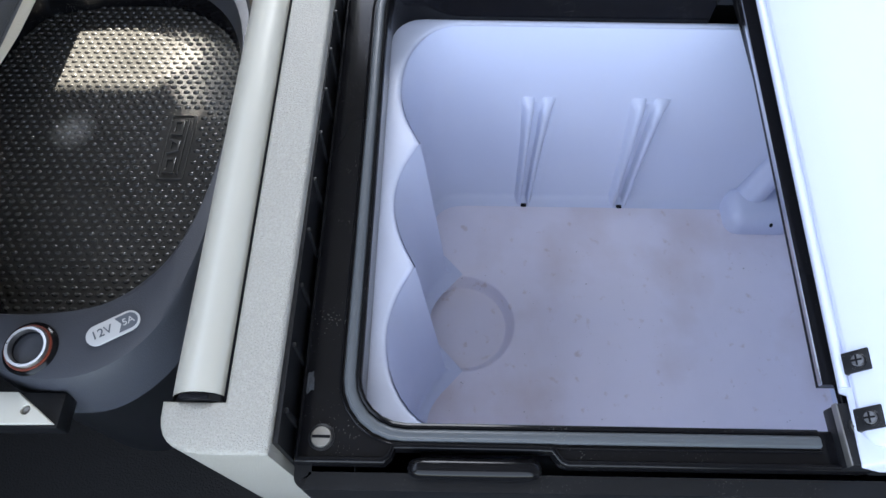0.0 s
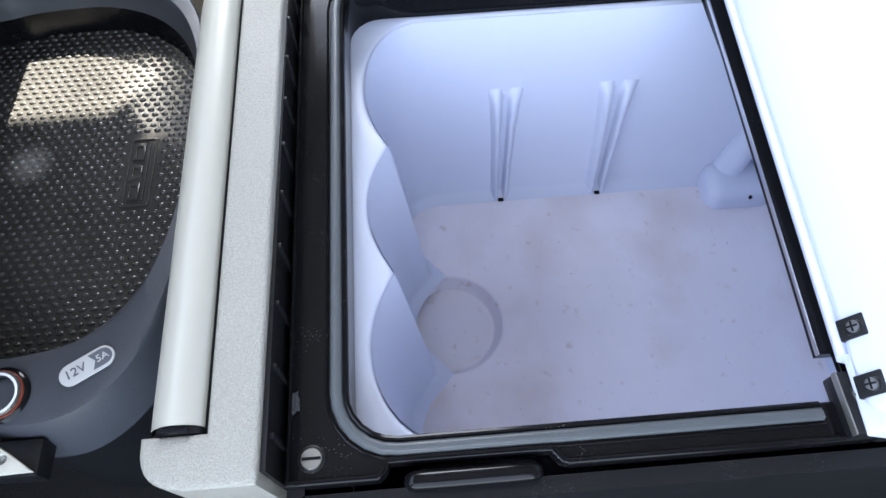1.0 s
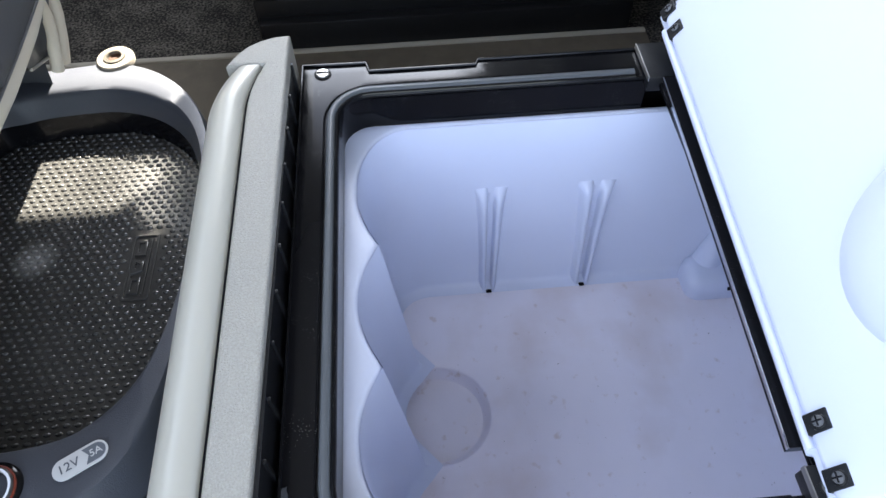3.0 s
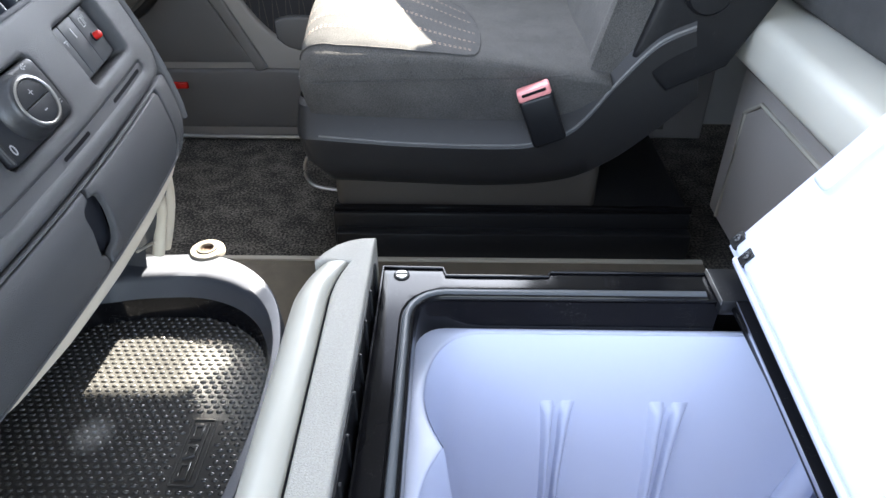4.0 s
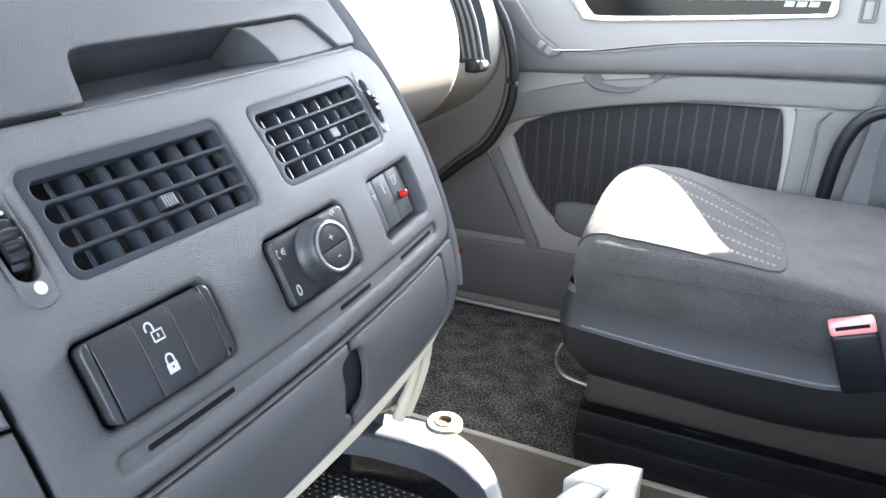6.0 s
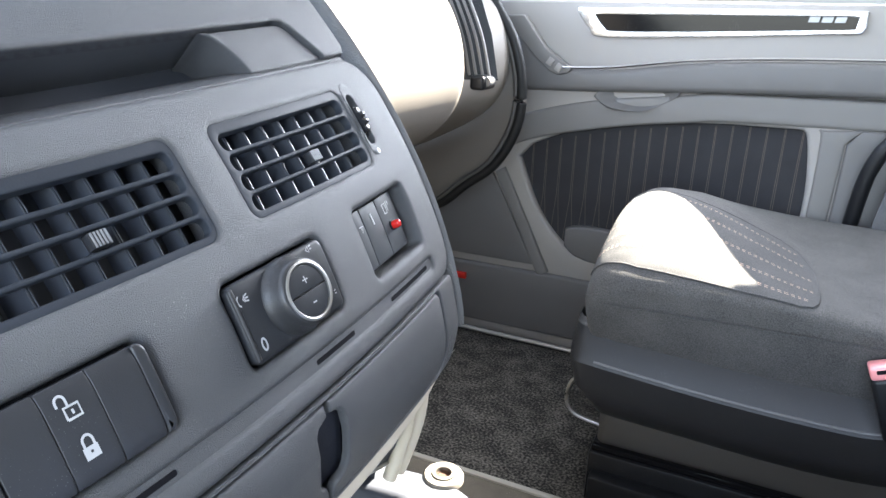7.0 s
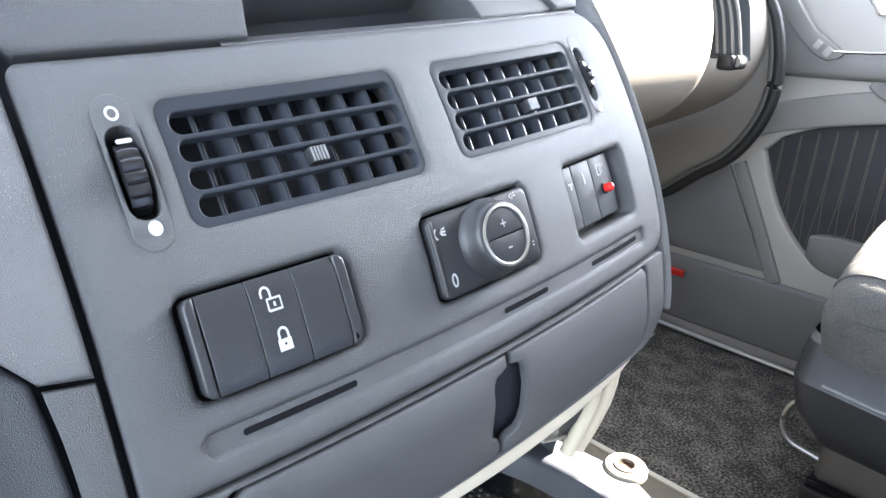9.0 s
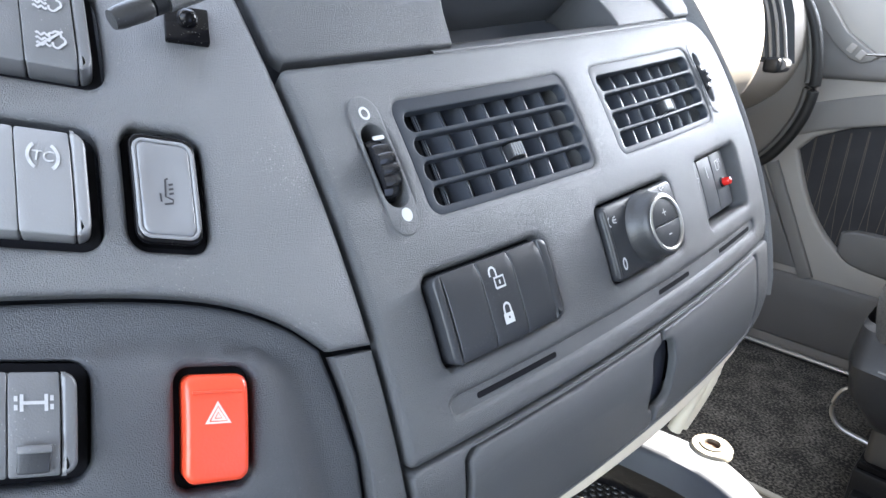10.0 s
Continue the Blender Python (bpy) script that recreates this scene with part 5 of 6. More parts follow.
grab = smooth_path([(0.100, 1.500, 0.30), (0.100, 1.480, 0.40), (0.112, 1.470, 0.50), (0.150, 1.465, 0.555), (0.25, 1.465, 0.575), (0.40, 1.48, 0.58)], 8)
part("grab_bar", tube(grab, 0.013, 12), BLACK, door, "black curved grab bar")
solid("sill", tube([(-0.70, 1.490, 0.012), (-0.60, 1.490, 0.010), (0.10, 1.490, 0.006)], 0.0055, 8), STEEL, "bright metal sill strip below the passenger door", "trim", kind="structure")
tagpart = thing("reflector", "small orange red reflector on the lower door edge", "reflector")
part("lens", box((-0.700, 1.488, 0.135), (-0.655, 1.498, 0.150), 0.002), RED_LENS, tagpart)
# door seal sweeping down the pillar
seal_pts = smooth_path([(-0.620, 1.36, 0.86), (-0.564, 1.36, 0.757), (-0.521, 1.36, 0.686), (-0.500, 1.36, 0.602), (-0.507, 1.36, 0.524), (-0.547, 1.36, 0.450), (-0.608, 1.36, 0.401), (-0.673, 1.36, 0.348), (-0.78, 1.36, 0.300)], 8)
SEAL_RUBBER = material("matt_black_seal_rubber", (0.012, 0.012, 0.012), 0.5, spec=0.3)
door_seal = tagged(new("door_seal"), "black rubber door seal with a rounded lip, sweeping down the pillar", "seal", kind="structure")
part("bulb", tube(seal_pts, 0.0105, 12), SEAL_RUBBER, door_seal)
part("flange", tube([p + Vector((-0.011, -0.004, 0.004)) for p in seal_pts], 0.0055, 10), material("grey_seal_flange", (0.060, 0.057, 0.053), 0.55), door_seal, "dark grey flange")

end_line = [(p.x, p.z) for p in seal_pts]
part("end_panel", slab(lambda u, v, h=0.0: Vector((u, 1.372 - h, v)), end_line[::-1] + [(-1.10, 0.86), (-1.10, 0.30)], [], 0.02, 0.003, 0.05), material("warm_dark_trim_plastic", (0.135, 0.120, 0.105), 0.5, grain=0.4), dashboard, "warm dark end panel")

# ---- bunk and locker behind the seats ----
bunk = thing("bunk_locker", "warm grey locker under a cream-edged bunk", "locker")
part("front", box((0.46, -0.4, 0.09), (0.90, 1.05, 0.36), 0.008), DOOR_GREY, bunk)
part("frame_line", tube([(0.458, 1.00, 0.10), (0.458, 1.00, 0.30), (0.458, 0.95, 0.335), (0.458, 0.30, 0.335)], 0.004, 6), BEIGE, bunk)
part("board", box((0.43, -0.5, 0.375), (1.1, 1.45, 0.455), 0.02, 3), BUNK_CREAM, bunk, "cream bunk edge board")
part("mattress", box((0.50, -0.5, 0.455), (1.12, 1.45, 0.56), 0.03, 3), CLOTH_DARK, bunk)

# narrow vent at the door end of the dashboard
end_vent = thing("demister_vent", "narrow slatted vent at the door end of the dashboard", "air vent")
for k in range(4):
    a, b = Vector((-0.584 + 0.010 * k, 1.195 + 0.004 * k, 0.762)), Vector((-0.534 + 0.0105 * k, 1.180 + 0.004 * k, 0.634))
    part("slat", tube(smooth_path([a, a.lerp(b, 0.5) + Vector((0.006, 0, 0)), b], 5), 0.0026, 6), DOOR_PALE, end_vent, "pale slat")
part("backing", grid([[Vector((-0.600, 1.200, 0.77)), Vector((-0.540, 1.222, 0.77))], [Vector((-0.566, 1.197, 0.70)), Vector((-0.512, 1.219, 0.70))], [Vector((-0.548, 1.190, 0.625)), Vector((-0.494, 1.212, 0.625))]]), BLACK, end_vent)
part("roller_housing", box((-0.016, -0.030, -0.012), (0.010, 0.030, 0.012), 0.006, 3, Matrix.Translation((-0.514, 1.200, 0.622))), BLACK, end_vent)
part("roller", lathe([(0.0, -0.014), (0.009, -0.013), (0.010, 0.0), (0.009, 0.013), (0.0, 0.014)], Matrix.Translation((-0.506, 1.196, 0.624)) @ Matrix.Rotation(radians(90), 4, "X"), 16), DOOR_DARK, end_vent)


# ---- air vents ----
def local_face(c, deg=0.0):
    """The dashboard surface about c, turned in its plane."""
    s, k = math.sin(radians(deg)), math.cos(radians(deg))
    return lambda u, v, h=0.0: face(c[0] + u * k - v * s, c[1] + u * s + v * k, h)


WHEEL_BLACK = material("shiny_black_wheel", (0.014, 0.0145, 0.017), 0.20, spec=0.5)


def thumb_wheel(c, r, width, parent):
    m = basis(face, c[0], c[1], -0.0105)
    rows = []
    for q, (w, dr) in enumerate(((-0.5, -0.003), (-0.46, -0.0006), (-0.2, 0.0), (0.2, 0.0), (0.46, -0.0006), (0.5, -0.003))):
        ring = []
        for k in range(72):
            a = 2 * math.pi * k / 72
            rad = r + dr + 0.0021 * abs(math.cos(7 * a)) - 0.0013
            ring.append(m @ Vector((w * width, rad * math.cos(a), rad * math.sin(a))))
        rows.append(ring)
    wheel = part("thumb_wheel", grid(rows, closed_u=True, caps=True), WHEEL_BLACK, parent, "scalloped black thumb wheel")
    return wheel


# blue-black vent plastics, lifted in colour to stand in for haze
VANE = material("satin_black_vane", (0.056, 0.063, 0.078), 0.22, grain=0.06, grain_scale=1500, spec=0.5)
VENT_BLACK = material("hazed_blue_black_vent_plastic", (0.030, 0.035, 0.044), 0.50, grain=0.1, dust=0.15, spec=0.25)


def air_vent(edge, tab_row, tab_u, wheel_box, lean, seed):
    rng = random.Random(seed)
    u0, v0, u1, v1 = edge
    ob = thing("air_vent", "black dashboard air vent with rounded slots and upright vanes", "air vent", "dashboard air vents")
    rows_n, gap = 4, 0.0022
    top, low = v1 - 0.0046, v0 + 0.0026
    hgt = (top - low - gap * (rows_n - 1)) / rows_n
    slots = []
    for k in range(rows_n):
        a = low + k * (hgt + gap)
        slots.append(rrect(u0 + 0.0042, a, u1 - 0.0022, a + hgt, hgt * 0.48))
    part("grille", slab(face, rrect(u0 - 0.0017, v0 - 0.0017, u1 + 0.0017, v1 + 0.0017, 0.007), slots, 0.004, 0.0010, 0.012, -0.0014, hole_depth=0.0065), VENT_BLACK, ob)
    n = 7
    for j in range(n):
        u = u0 + 0.0165 + (u1 - u0 - 0.0305) * j / (n - 1)
        slant = lean - 0.0010 + 0.0012 * (rng.random() - 0.5) + (0.0100 if j == 0 and seed == 1 else -0.0045 if j == 1 and seed == 1 else 0.0)
        pts = [(u - 0.0013, -0.0104), (u - 0.0010, -0.0096), (u - 0.0004, -0.0095), (u - 0.0001, -0.0104), (u + 0.0002, -0.0104), (u + 0.0005, -0.0095), (u + 0.0011, -0.0096), (u + 0.0014, -0.0104),
               (u + slant + 0.0006, -0.0230), (u + slant - 0.0006, -0.0230), (u + slant * 0.6 - 0.0012, -0.0185), (u + slant * 0.3 - 0.0014, -0.0145)]
        rows = []
        for k in range(rows_n):
            a = low + k * (hgt + gap)
            for q in (-0.08 if k else -0.7, 0.5, 1.08 if k < rows_n - 1 else 1.8):
                rows.append([face(p, a + hgt * q, h) for p, h in pts])
        part("vane", grid(rows, closed_u=True, caps=True), VANE, ob)
    ta = low + tab_row * (hgt + gap)
    tm = basis(face, tab_u, ta + hgt / 2, -0.0045)
    tab = part("slider", box((-0.0050, -hgt * 0.46, -0.002), (0.0050, hgt * 0.46, 0.0050), 0.0008, 2, tm), SWITCH, ob, "ribbed slider tab")
    for k in range(5):
        part("ridge", box((-0.0040 + 0.0018 * k, -hgt * 0.42, 0.0046), (-0.0030 + 0.0018 * k, hgt * 0.42, 0.0056), 0.0002, 1, tm), SWITCH_LIT, tab)
    wu, wv = (wheel_box[0] + wheel_box[2]) / 2, (wheel_box[1] + wheel_box[3]) / 2
    wl = thumb_wheel((wu, wv), (wheel_box[3] - wheel_box[1]) * 0.44, (wheel_box[2] - wheel_box[0]) * 0.72, ob)
    return ob, (wu, wv)


vent_a, wa = air_vent(VENT_L, 1, 0.3110, WHEEL_L, -0.0015, 1)
vent_b, wb = air_vent(VENT_R, 1, 0.4740, WHEEL_R, -0.0015, 2)
for ob, (wu, wv), h, w in ((vent_a, wa, 0.0300, 0.0170), (vent_b, wb, 0.0250, 0.0135)):
    hole = WHEEL_L if ob == vent_a else WHEEL_R
    part("wheel_surround", slab(face, rrect(wu - w / 2, wv - h, wu + w / 2, wv + h, w * 0.47), [rrect(*hole, (hole[2] - hole[0]) * 0.47)], 0.002, 0.0008, 0.012, 0.0004, hole_depth=0.006), DASH, ob)
strokes(face, [ring2((0.2255, 0.6548), 0.0023, 20) + [(0.2278, 0.6548)]], 0.0011, PRINT, "open_mark", vent_a, 0.0016)
flat(face, ring2((0.2268, 0.6112), 0.0029, 20), PRINT, "shut_mark", vent_a, 0.0016)
flat(face, rrect(0.2225, 0.6425, 0.2290, 0.6442, 0.0008), PRINT, "pointer_mark", vent_a, 0.0042)
flat(face, ring2((0.5440, 0.6145), 0.0020, 16), PRINT, "shut_mark", vent_b, 0.0016)


# ---- switches ----
def switch_row(name, label, c, deg, caps, height, mats, lift=0.0042, bezel=0.0048, group="", far=0.0):
    """A row of rocker caps with rounded end pieces; caps: their widths. Returns the thing and each cap's (object, centre)."""
    ob = thing(name, label, "switch", group)
    f = local_face(c, deg)
    total = sum(caps) + bezel + (far or bezel)
    u, h2 = -total / 2, height / 2
    part("end_piece", slab(f, rrect(u, -h2, u + bezel - 0.0002, h2, [0.0044, 0.0010, 0.0010, 0.0044]), [], 0.012, min(0.0021, 0.29 * bezel), 0.01, lift + 0.0004), mats[0], ob)
    u += bezel
    made = []
    for k, w in enumerate(caps):
        m = mats[k % len(mats)]
        tip = lambda a, b, h=0.0: f(a, b, h - 0.36 * max(0.0, b - (h2 - 0.0058)) - 0.30 * max(0.0, 0.0046 - h2 - b))
        cap = part("rocker", slab(tip, rrect(u + 0.00015, -h2, u + w - 0.00015, h2, 0.0010), [], 0.012, 0.0006, 0.004, lift + 0.0006), m, ob, sharp=25)
        made.append((cap, u + w / 2))
        u += w
    part("end_piece", slab(f, rrect(u + 0.0002, -h2, u + (far or bezel), h2, [0.0010, 0.0044, 0.0044, 0.0010]), [], 0.012, min(0.0021, 0.29 * bezel), 0.01, lift + 0.0004), mats[0], ob)
    part("well", slab(f, rrect(-total / 2 - 0.003, -h2 - 0.003, total / 2 + 0.003, h2 + 0.003, 0.004), [], 0.002, 0, 0.02, -0.008), DARK_GAP, ob)
    return ob, f, made


lock_c = ((LOCKS[0] + LOCKS[2]) / 2, (LOCKS[1] + LOCKS[3]) / 2)
_, lf, caps = switch_row("door_lock_switch", "black three-part switch with white open and closed padlock signs", lock_c, 0, [0.0222, 0.0218, 0.0214], 0.0396, [SWITCH], bezel=0.0054, far=0.0065)


def padlock(f, cu, cv, s, closed, parent):
    body = [(cu - 0.0030 * s, cv - 0.0046 * s), (cu + 0.0030 * s, cv - 0.0046 * s), (cu + 0.0030 * s, cv), (cu - 0.0030 * s, cv)]
    arc = [(cu + 0.0020 * s * math.cos(radians(a)), cv + 0.0020 * s + 0.0022 * s * math.sin(radians(a))) for a in range(180, -1, -20)]
    if closed:
        flat(f, body, PRINT, "padlock_body", parent, 0.0053)
        flat(f, ring2((cu, cv - 0.0020 * s), 0.0006 * s, 10), PRINT_DARK, "keyhole", parent, 0.0055)
        lines = [[(cu - 0.0020 * s, cv)] + arc + [(cu + 0.0020 * s, cv)]]
    else:
        lines = [body + [body[0]], [(q[0] - 0.0030 * s, q[1] + 0.0006 * s) for q in [(cu - 0.0020 * s, cv + 0.0004 * s)] + arc + [(cu + 0.0020 * s, cv - 0.0006 * s)]], [(cu, cv - 0.0032 * s), (cu, cv - 0.0014 * s)]]
    strokes(f, lines, 0.0010 * s, PRINT, "padlock_sign", parent, 0.0054)


padlock(lf, -0.0008, 0.0105, 1.02, False, caps[1][0])
padlock(lf, -0.0008, -0.0062, 1.06, True, caps[1][0])

KNOB_GREY = material("charcoal_knob_plastic", (0.024, 0.0245, 0.026), 0.38, grain=0.2, dust=0.25, spec=0.42)
# light switch: plate, knob and two-part face
light_sw = thing("light_switch", "black rotary light switch with a silver-ringed knob marked plus and minus", "switch")
part("plate", slab(face, rrect(KNOB[0] + 0.0014, KNOB[1] + 0.0014, KNOB[2] - 0.0014, KNOB[3] - 0.0014, 0.005), [], 0.012, 0.0024, 0.01, 0.0022), SWITCH, light_sw)
part("plate_edge", slab(face, rrect(KNOB[0] + 0.0018, KNOB[1] + 0.003, KNOB[0] + 0.0048, KNOB[3] - 0.003, 0.0014), [], 0.002, 0.0013, 0.01, 0.0032), KNOB_GREY, light_sw)
kc = (0.3985, 0.5665)
km = basis(face, *kc, 0.0020)
knob = part("knob", lathe([(0.0236, 0.0), (0.0234, 0.0012), (0.0222, 0.0030), (0.0210, 0.0056), (0.0202, 0.0095), (0.0194, 0.0124), (0.0184, 0.0134), (0.0174, 0.0136)], km, 56), KNOB_GREY, light_sw, "dark grey knob")
part("silver_ring", lathe([(0.0178, 0.0125), (0.0176, 0.0141), (0.0164, 0.0145), (0.0156, 0.0139), (0.0154, 0.0125)], km, 48), STEEL, knob, "satin silver ring")
for s in (1, -1):
    pts = [(0.0152 * math.cos(a), s * max(0.0003, 0.0152 * math.sin(a))) for a in (math.pi * k / 20 for k in range(21))]
    pts = pts if s > 0 else pts[::-1]
    part("button", slab(lambda u, v, h=0.0: km @ Vector((u, v, 0.0133 + h)), pts, [], 0.004, 0.0004, 0.01, 0.0), SWITCH, knob)
kf = lambda u, v, h=0.0: km @ Vector((u, v, 0.0135 + h))
strokes(kf, [[(-0.0022, 0.0068), (0.0022, 0.0068)], [(0, 0.0046), (0, 0.0090)]], 0.0007, PRINT, "plus_sign", knob, 0.0003)
strokes(kf, [[(-0.0016, -0.0072), (0.0016, -0.0072)]], 0.0008, PRINT, "minus_sign", knob, 0.0003)
strokes(face, [[(0.3655 + 0.0016 * math.cos(a), 0.5535 + 0.0030 * math.sin(a)) for a in (2 * math.pi * k / 20 for k in range(21))]], 0.0011, PRINT, "zero_sign", light_sw, 0.0026)
moon = [(0.3622 - 0.0022 * math.cos(a), 0.5775 + 0.0026 * math.sin(a)) for a in (radians(d) for d in range(-75, 76, 15))]
strokes(face, [moon, [(0.3640, 0.5775), (0.3652, 0.5795), (0.3652, 0.5760), (0.3640, 0.5775)], [(0.3658, 0.5790), (0.3676, 0.5796)], [(0.3658, 0.5778), (0.3678, 0.5778)], [(0.3658, 0.5765), (0.3676, 0.5760)]], 0.0008, PRINT, "park_light_sign", light_sw, 0.0026)
strokes(face, [[(0.4215, 0.5835), (0.4240, 0.5850), (0.4240, 0.5818), (0.4215, 0.5835)], [(0.4250, 0.5845), (0.4268, 0.5850)], [(0.4250, 0.5832), (0.4270, 0.5832)], [(0.4310, 0.5560), (0.4325, 0.5565)], [(0.4310, 0.5545), (0.4325, 0.5545)]], 0.0007, PRINT, "beam_sign", light_sw, 0.0026)

MODULE_GREY = material("grey_module_plastic", (0.062, 0.065, 0.070), 0.42, grain=0.1, spec=0.35)
# recessed timer modules with a red lamp
timer = thing("heater_timer", "recessed grey switch modules with a red indicator lamp", "switch")
part("well", slab(face, rrect(RECESS[0] - 0.002, RECESS[1] - 0.002, RECESS[2] + 0.002, RECESS[3] + 0.002, 0.004), [], 0.002, 0, 0.02, -0.0185), BLACK, timer)
for a, b in ((0.4850, 0.4990), (0.4994, 0.5215), (0.5219, 0.5460)):
    part("module", slab(face, rrect(a, 0.5480, b, 0.5880, 0.0012), [], 0.010, 0.0010, 0.01, -0.0080), MODULE_GREY, timer)
letters("1", 0.0125, PRINT, basis(face, 0.5110, 0.5770, -0.0078), "figure", timer)
strokes(face, [[(0.5290, 0.5755), (0.5290, 0.5820), (0.5330, 0.5820), (0.5330, 0.5755), (0.5290, 0.5755)], [(0.5350, 0.5830), (0.5350, 0.5760)], [(0.5375, 0.5830), (0.5375, 0.5800)]], 0.0007, PRINT, "pump_sign", timer, -0.0077)
strokes(face, [[(0.4920, 0.5770), (0.4965, 0.5770), (0.4940, 0.5730), (0.4940, 0.5770)]], 0.0007, PRINT, "flag_sign", timer, -0.0077)
lamp = basis(face, 0.5335, 0.5660, -0.0080)
part("lamp_holder", lathe([(0.0042, 0.0), (0.0042, 0.0012), (0.0034, 0.0014)], lamp, 16), BLACK, timer)
part("lamp", lathe([(0.0032, 0.001), (0.0032, 0.0050), (0.0026, 0.0066), (0.0012, 0.0074), (0.0, 0.0076)], lamp, 16), RED_LENS, timer, "red indicator lamp")

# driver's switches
_, tf, tcaps = switch_row("traction_switch", "grey switch row with a TC sign, paler for the sheen on it", SW_TC, CLUSTER_TURN, [0.0170, 0.0170, 0.0170], 0.0340, [SWITCH_LIT], group="driver's switch rows")
letters("TC", 0.0058, SIGN_WORN, basis(tf, tcaps[2][1], 0.0070, 0.0052), "letters", tcaps[2][0])
strokes(tf, [[(tcaps[2][1] + s * 0.0046 * math.cos(radians(a)), 0.0070 + 0.0046 * math.sin(radians(a))) for a in range(-55, 56, 10)] for s in (1, -1)], 0.0011, SIGN_WORN, "ring_sign", tcaps[2][0], 0.0054)
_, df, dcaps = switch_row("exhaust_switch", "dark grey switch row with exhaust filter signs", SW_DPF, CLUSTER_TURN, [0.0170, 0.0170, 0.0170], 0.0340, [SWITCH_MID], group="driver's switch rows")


def smoke(f, cu, cv, parent, struck):
    """Three wavy fumes that end in a small cloud; struck through where the filter is blocked."""
    waves = [[(cu - 0.0042 + 0.0046 * k / 8, cv + d + 0.0005 * math.sin(k * 1.6)) for k in range(9)] for d in (-0.0022, -0.0004, 0.0014)]
    cloud = []
    for x, y, r, a0, a1 in ((0.0022, -0.0016, 0.0013, 150, 330), (0.0038, 0.0000, 0.0014, -70, 90), (0.0026, 0.0018, 0.0014, 0, 170), (0.0010, 0.0012, 0.0011, 60, 230)):
        cloud += [(cu + x + r * math.cos(radians(a0 + (a1 - a0) * k / 5)), cv + y + r * math.sin(radians(a0 + (a1 - a0) * k / 5))) for k in range(6)]
    strokes(f, waves + [cloud] + ([[(cu - 0.0044, cv - 0.0036), (cu + 0.0046, cv + 0.0036)]] if struck else []), 0.0008, SIGN_WORN, "filter_sign", parent, 0.0055)


smoke(df, dcaps[2][1], 0.0050, dcaps[2][0], False)
smoke(df, dcaps[2][1], -0.0085, dcaps[2][0], True)
smoke(df, dcaps[1][1], 0.0060, dcaps[1][0], True)
_, af, acaps = switch_row("axle_switch", "dark grey switch row with an axle sign", SW_AXLE, CLUSTER_TURN, [0.0148, 0.0148, 0.0148], 0.0310, [SWITCH_MID], group="driver's switch rows")
u = acaps[2][1]
strokes(af, [[(u - 0.0034, 0.0065), (u + 0.0034, 0.0065)]] + [[(u + s * 0.0034, 0.0040), (u + s * 0.0034, 0.0090)] for s in (1, -1)] + [[(u + s * 0.0050, 0.0044), (u + s * 0.0050, 0.0060)] for s in (1, -1)] + [[(u + s * 0.0050, 0.0070), (u + s * 0.0050, 0.0086)] for s in (1, -1)], 0.0010, SIGN_WORN, "axle_sign", acaps[2][0], 0.0052)
latch_at = basis(af, u, -0.0095, 0.0045)
part("latch", box((-0.0048, -0.0052, 0.0), (0.0048, 0.0040, 0.0022), 0.0008, 2, latch_at), SWITCH, acaps[2][0], "dark sliding latch")
part("latch_lip", box((-0.0052, 0.0016, 0.0018), (0.0052, 0.0044, 0.0042), 0.0008, 2, latch_at), SWITCH_MID, acaps[2][0])
heat = thing("seat_heating_switch", "shiny grey rocker switch with a seat sign in a dark well", "switch")
hf = local_face(SW_SEAT, CLUSTER_TURN)
GLOSS_GREY = material("glossy_grey_switch_plastic", (0.17, 0.172, 0.18), 0.22, mottle=0.05)
part("well", slab(hf, rrect(-0.017, -0.0245, 0.017, 0.0245, 0.005), [], 0.002, 0, 0.02, -0.008), DARK_GAP, heat)
part("frame", slab(hf, rrect(-0.0118, -0.0190, 0.0118, 0.0190, 0.0045), [rrect(-0.0098, -0.0168, 0.0098, 0.0160, 0.0032)], 0.010, 0.0012, 0.006, 0.0010, hole_depth=0.004), BLACK_GLOSS, heat)
part("bright_edge", tube([hf(p[0], p[1], 0.0016) for p in dense(rrect(-0.0101, -0.0171, 0.0101, 0.0163, 0.0036), 0.004)], 0.0008, 8, closed=True), SWITCH_LIT, heat, "pale grey edge")
dish = lambda a, b, h=0.0: hf(a, b, h - 0.0016 * max(0.0, 1 - ((a / 0.0092) ** 2 + (b / 0.0162) ** 2)))
part("rocker", slab(dish, rrect(-0.0095, -0.0165, 0.0095, 0.0157, 0.0030), [], 0.008, 0.0016, 0.003, 0.0026), GLOSS_GREY, heat)
strokes(dish, [[(-0.0012, -0.0058), (0.0018, -0.0052), (0.0020, -0.0040), (-0.0006, -0.0030), (-0.0002, 0.0030), (0.0008, 0.0034)], [(0.0008, -0.0020), (0.0024, -0.0016)], [(0.0008, -0.0004), (0.0024, 0.0)], [(0.0008, 0.0012), (0.0024, 0.0016)], [(-0.0022, -0.0050), (-0.0024, -0.0020)]], 0.0007, PRINT_DARK, "seat_sign", heat, 0.0029)
hazard = thing("hazard_switch", "red hazard switch with a white triangle in a dark well", "switch")
zf = local_face(SW_HAZARD, CLUSTER_TURN)
part("well", slab(zf, rrect(-0.018, -0.0255, 0.018, 0.0255, 0.005), [], 0.002, 0, 0.02, -0.009), DARK_GAP, hazard)


def hazard_top(a, b, h=0.0):
    return zf(a, b, h - 0.30 * max(0.0, b - 0.0128) - 0.0010 * max(0.0, -b) / 0.018)


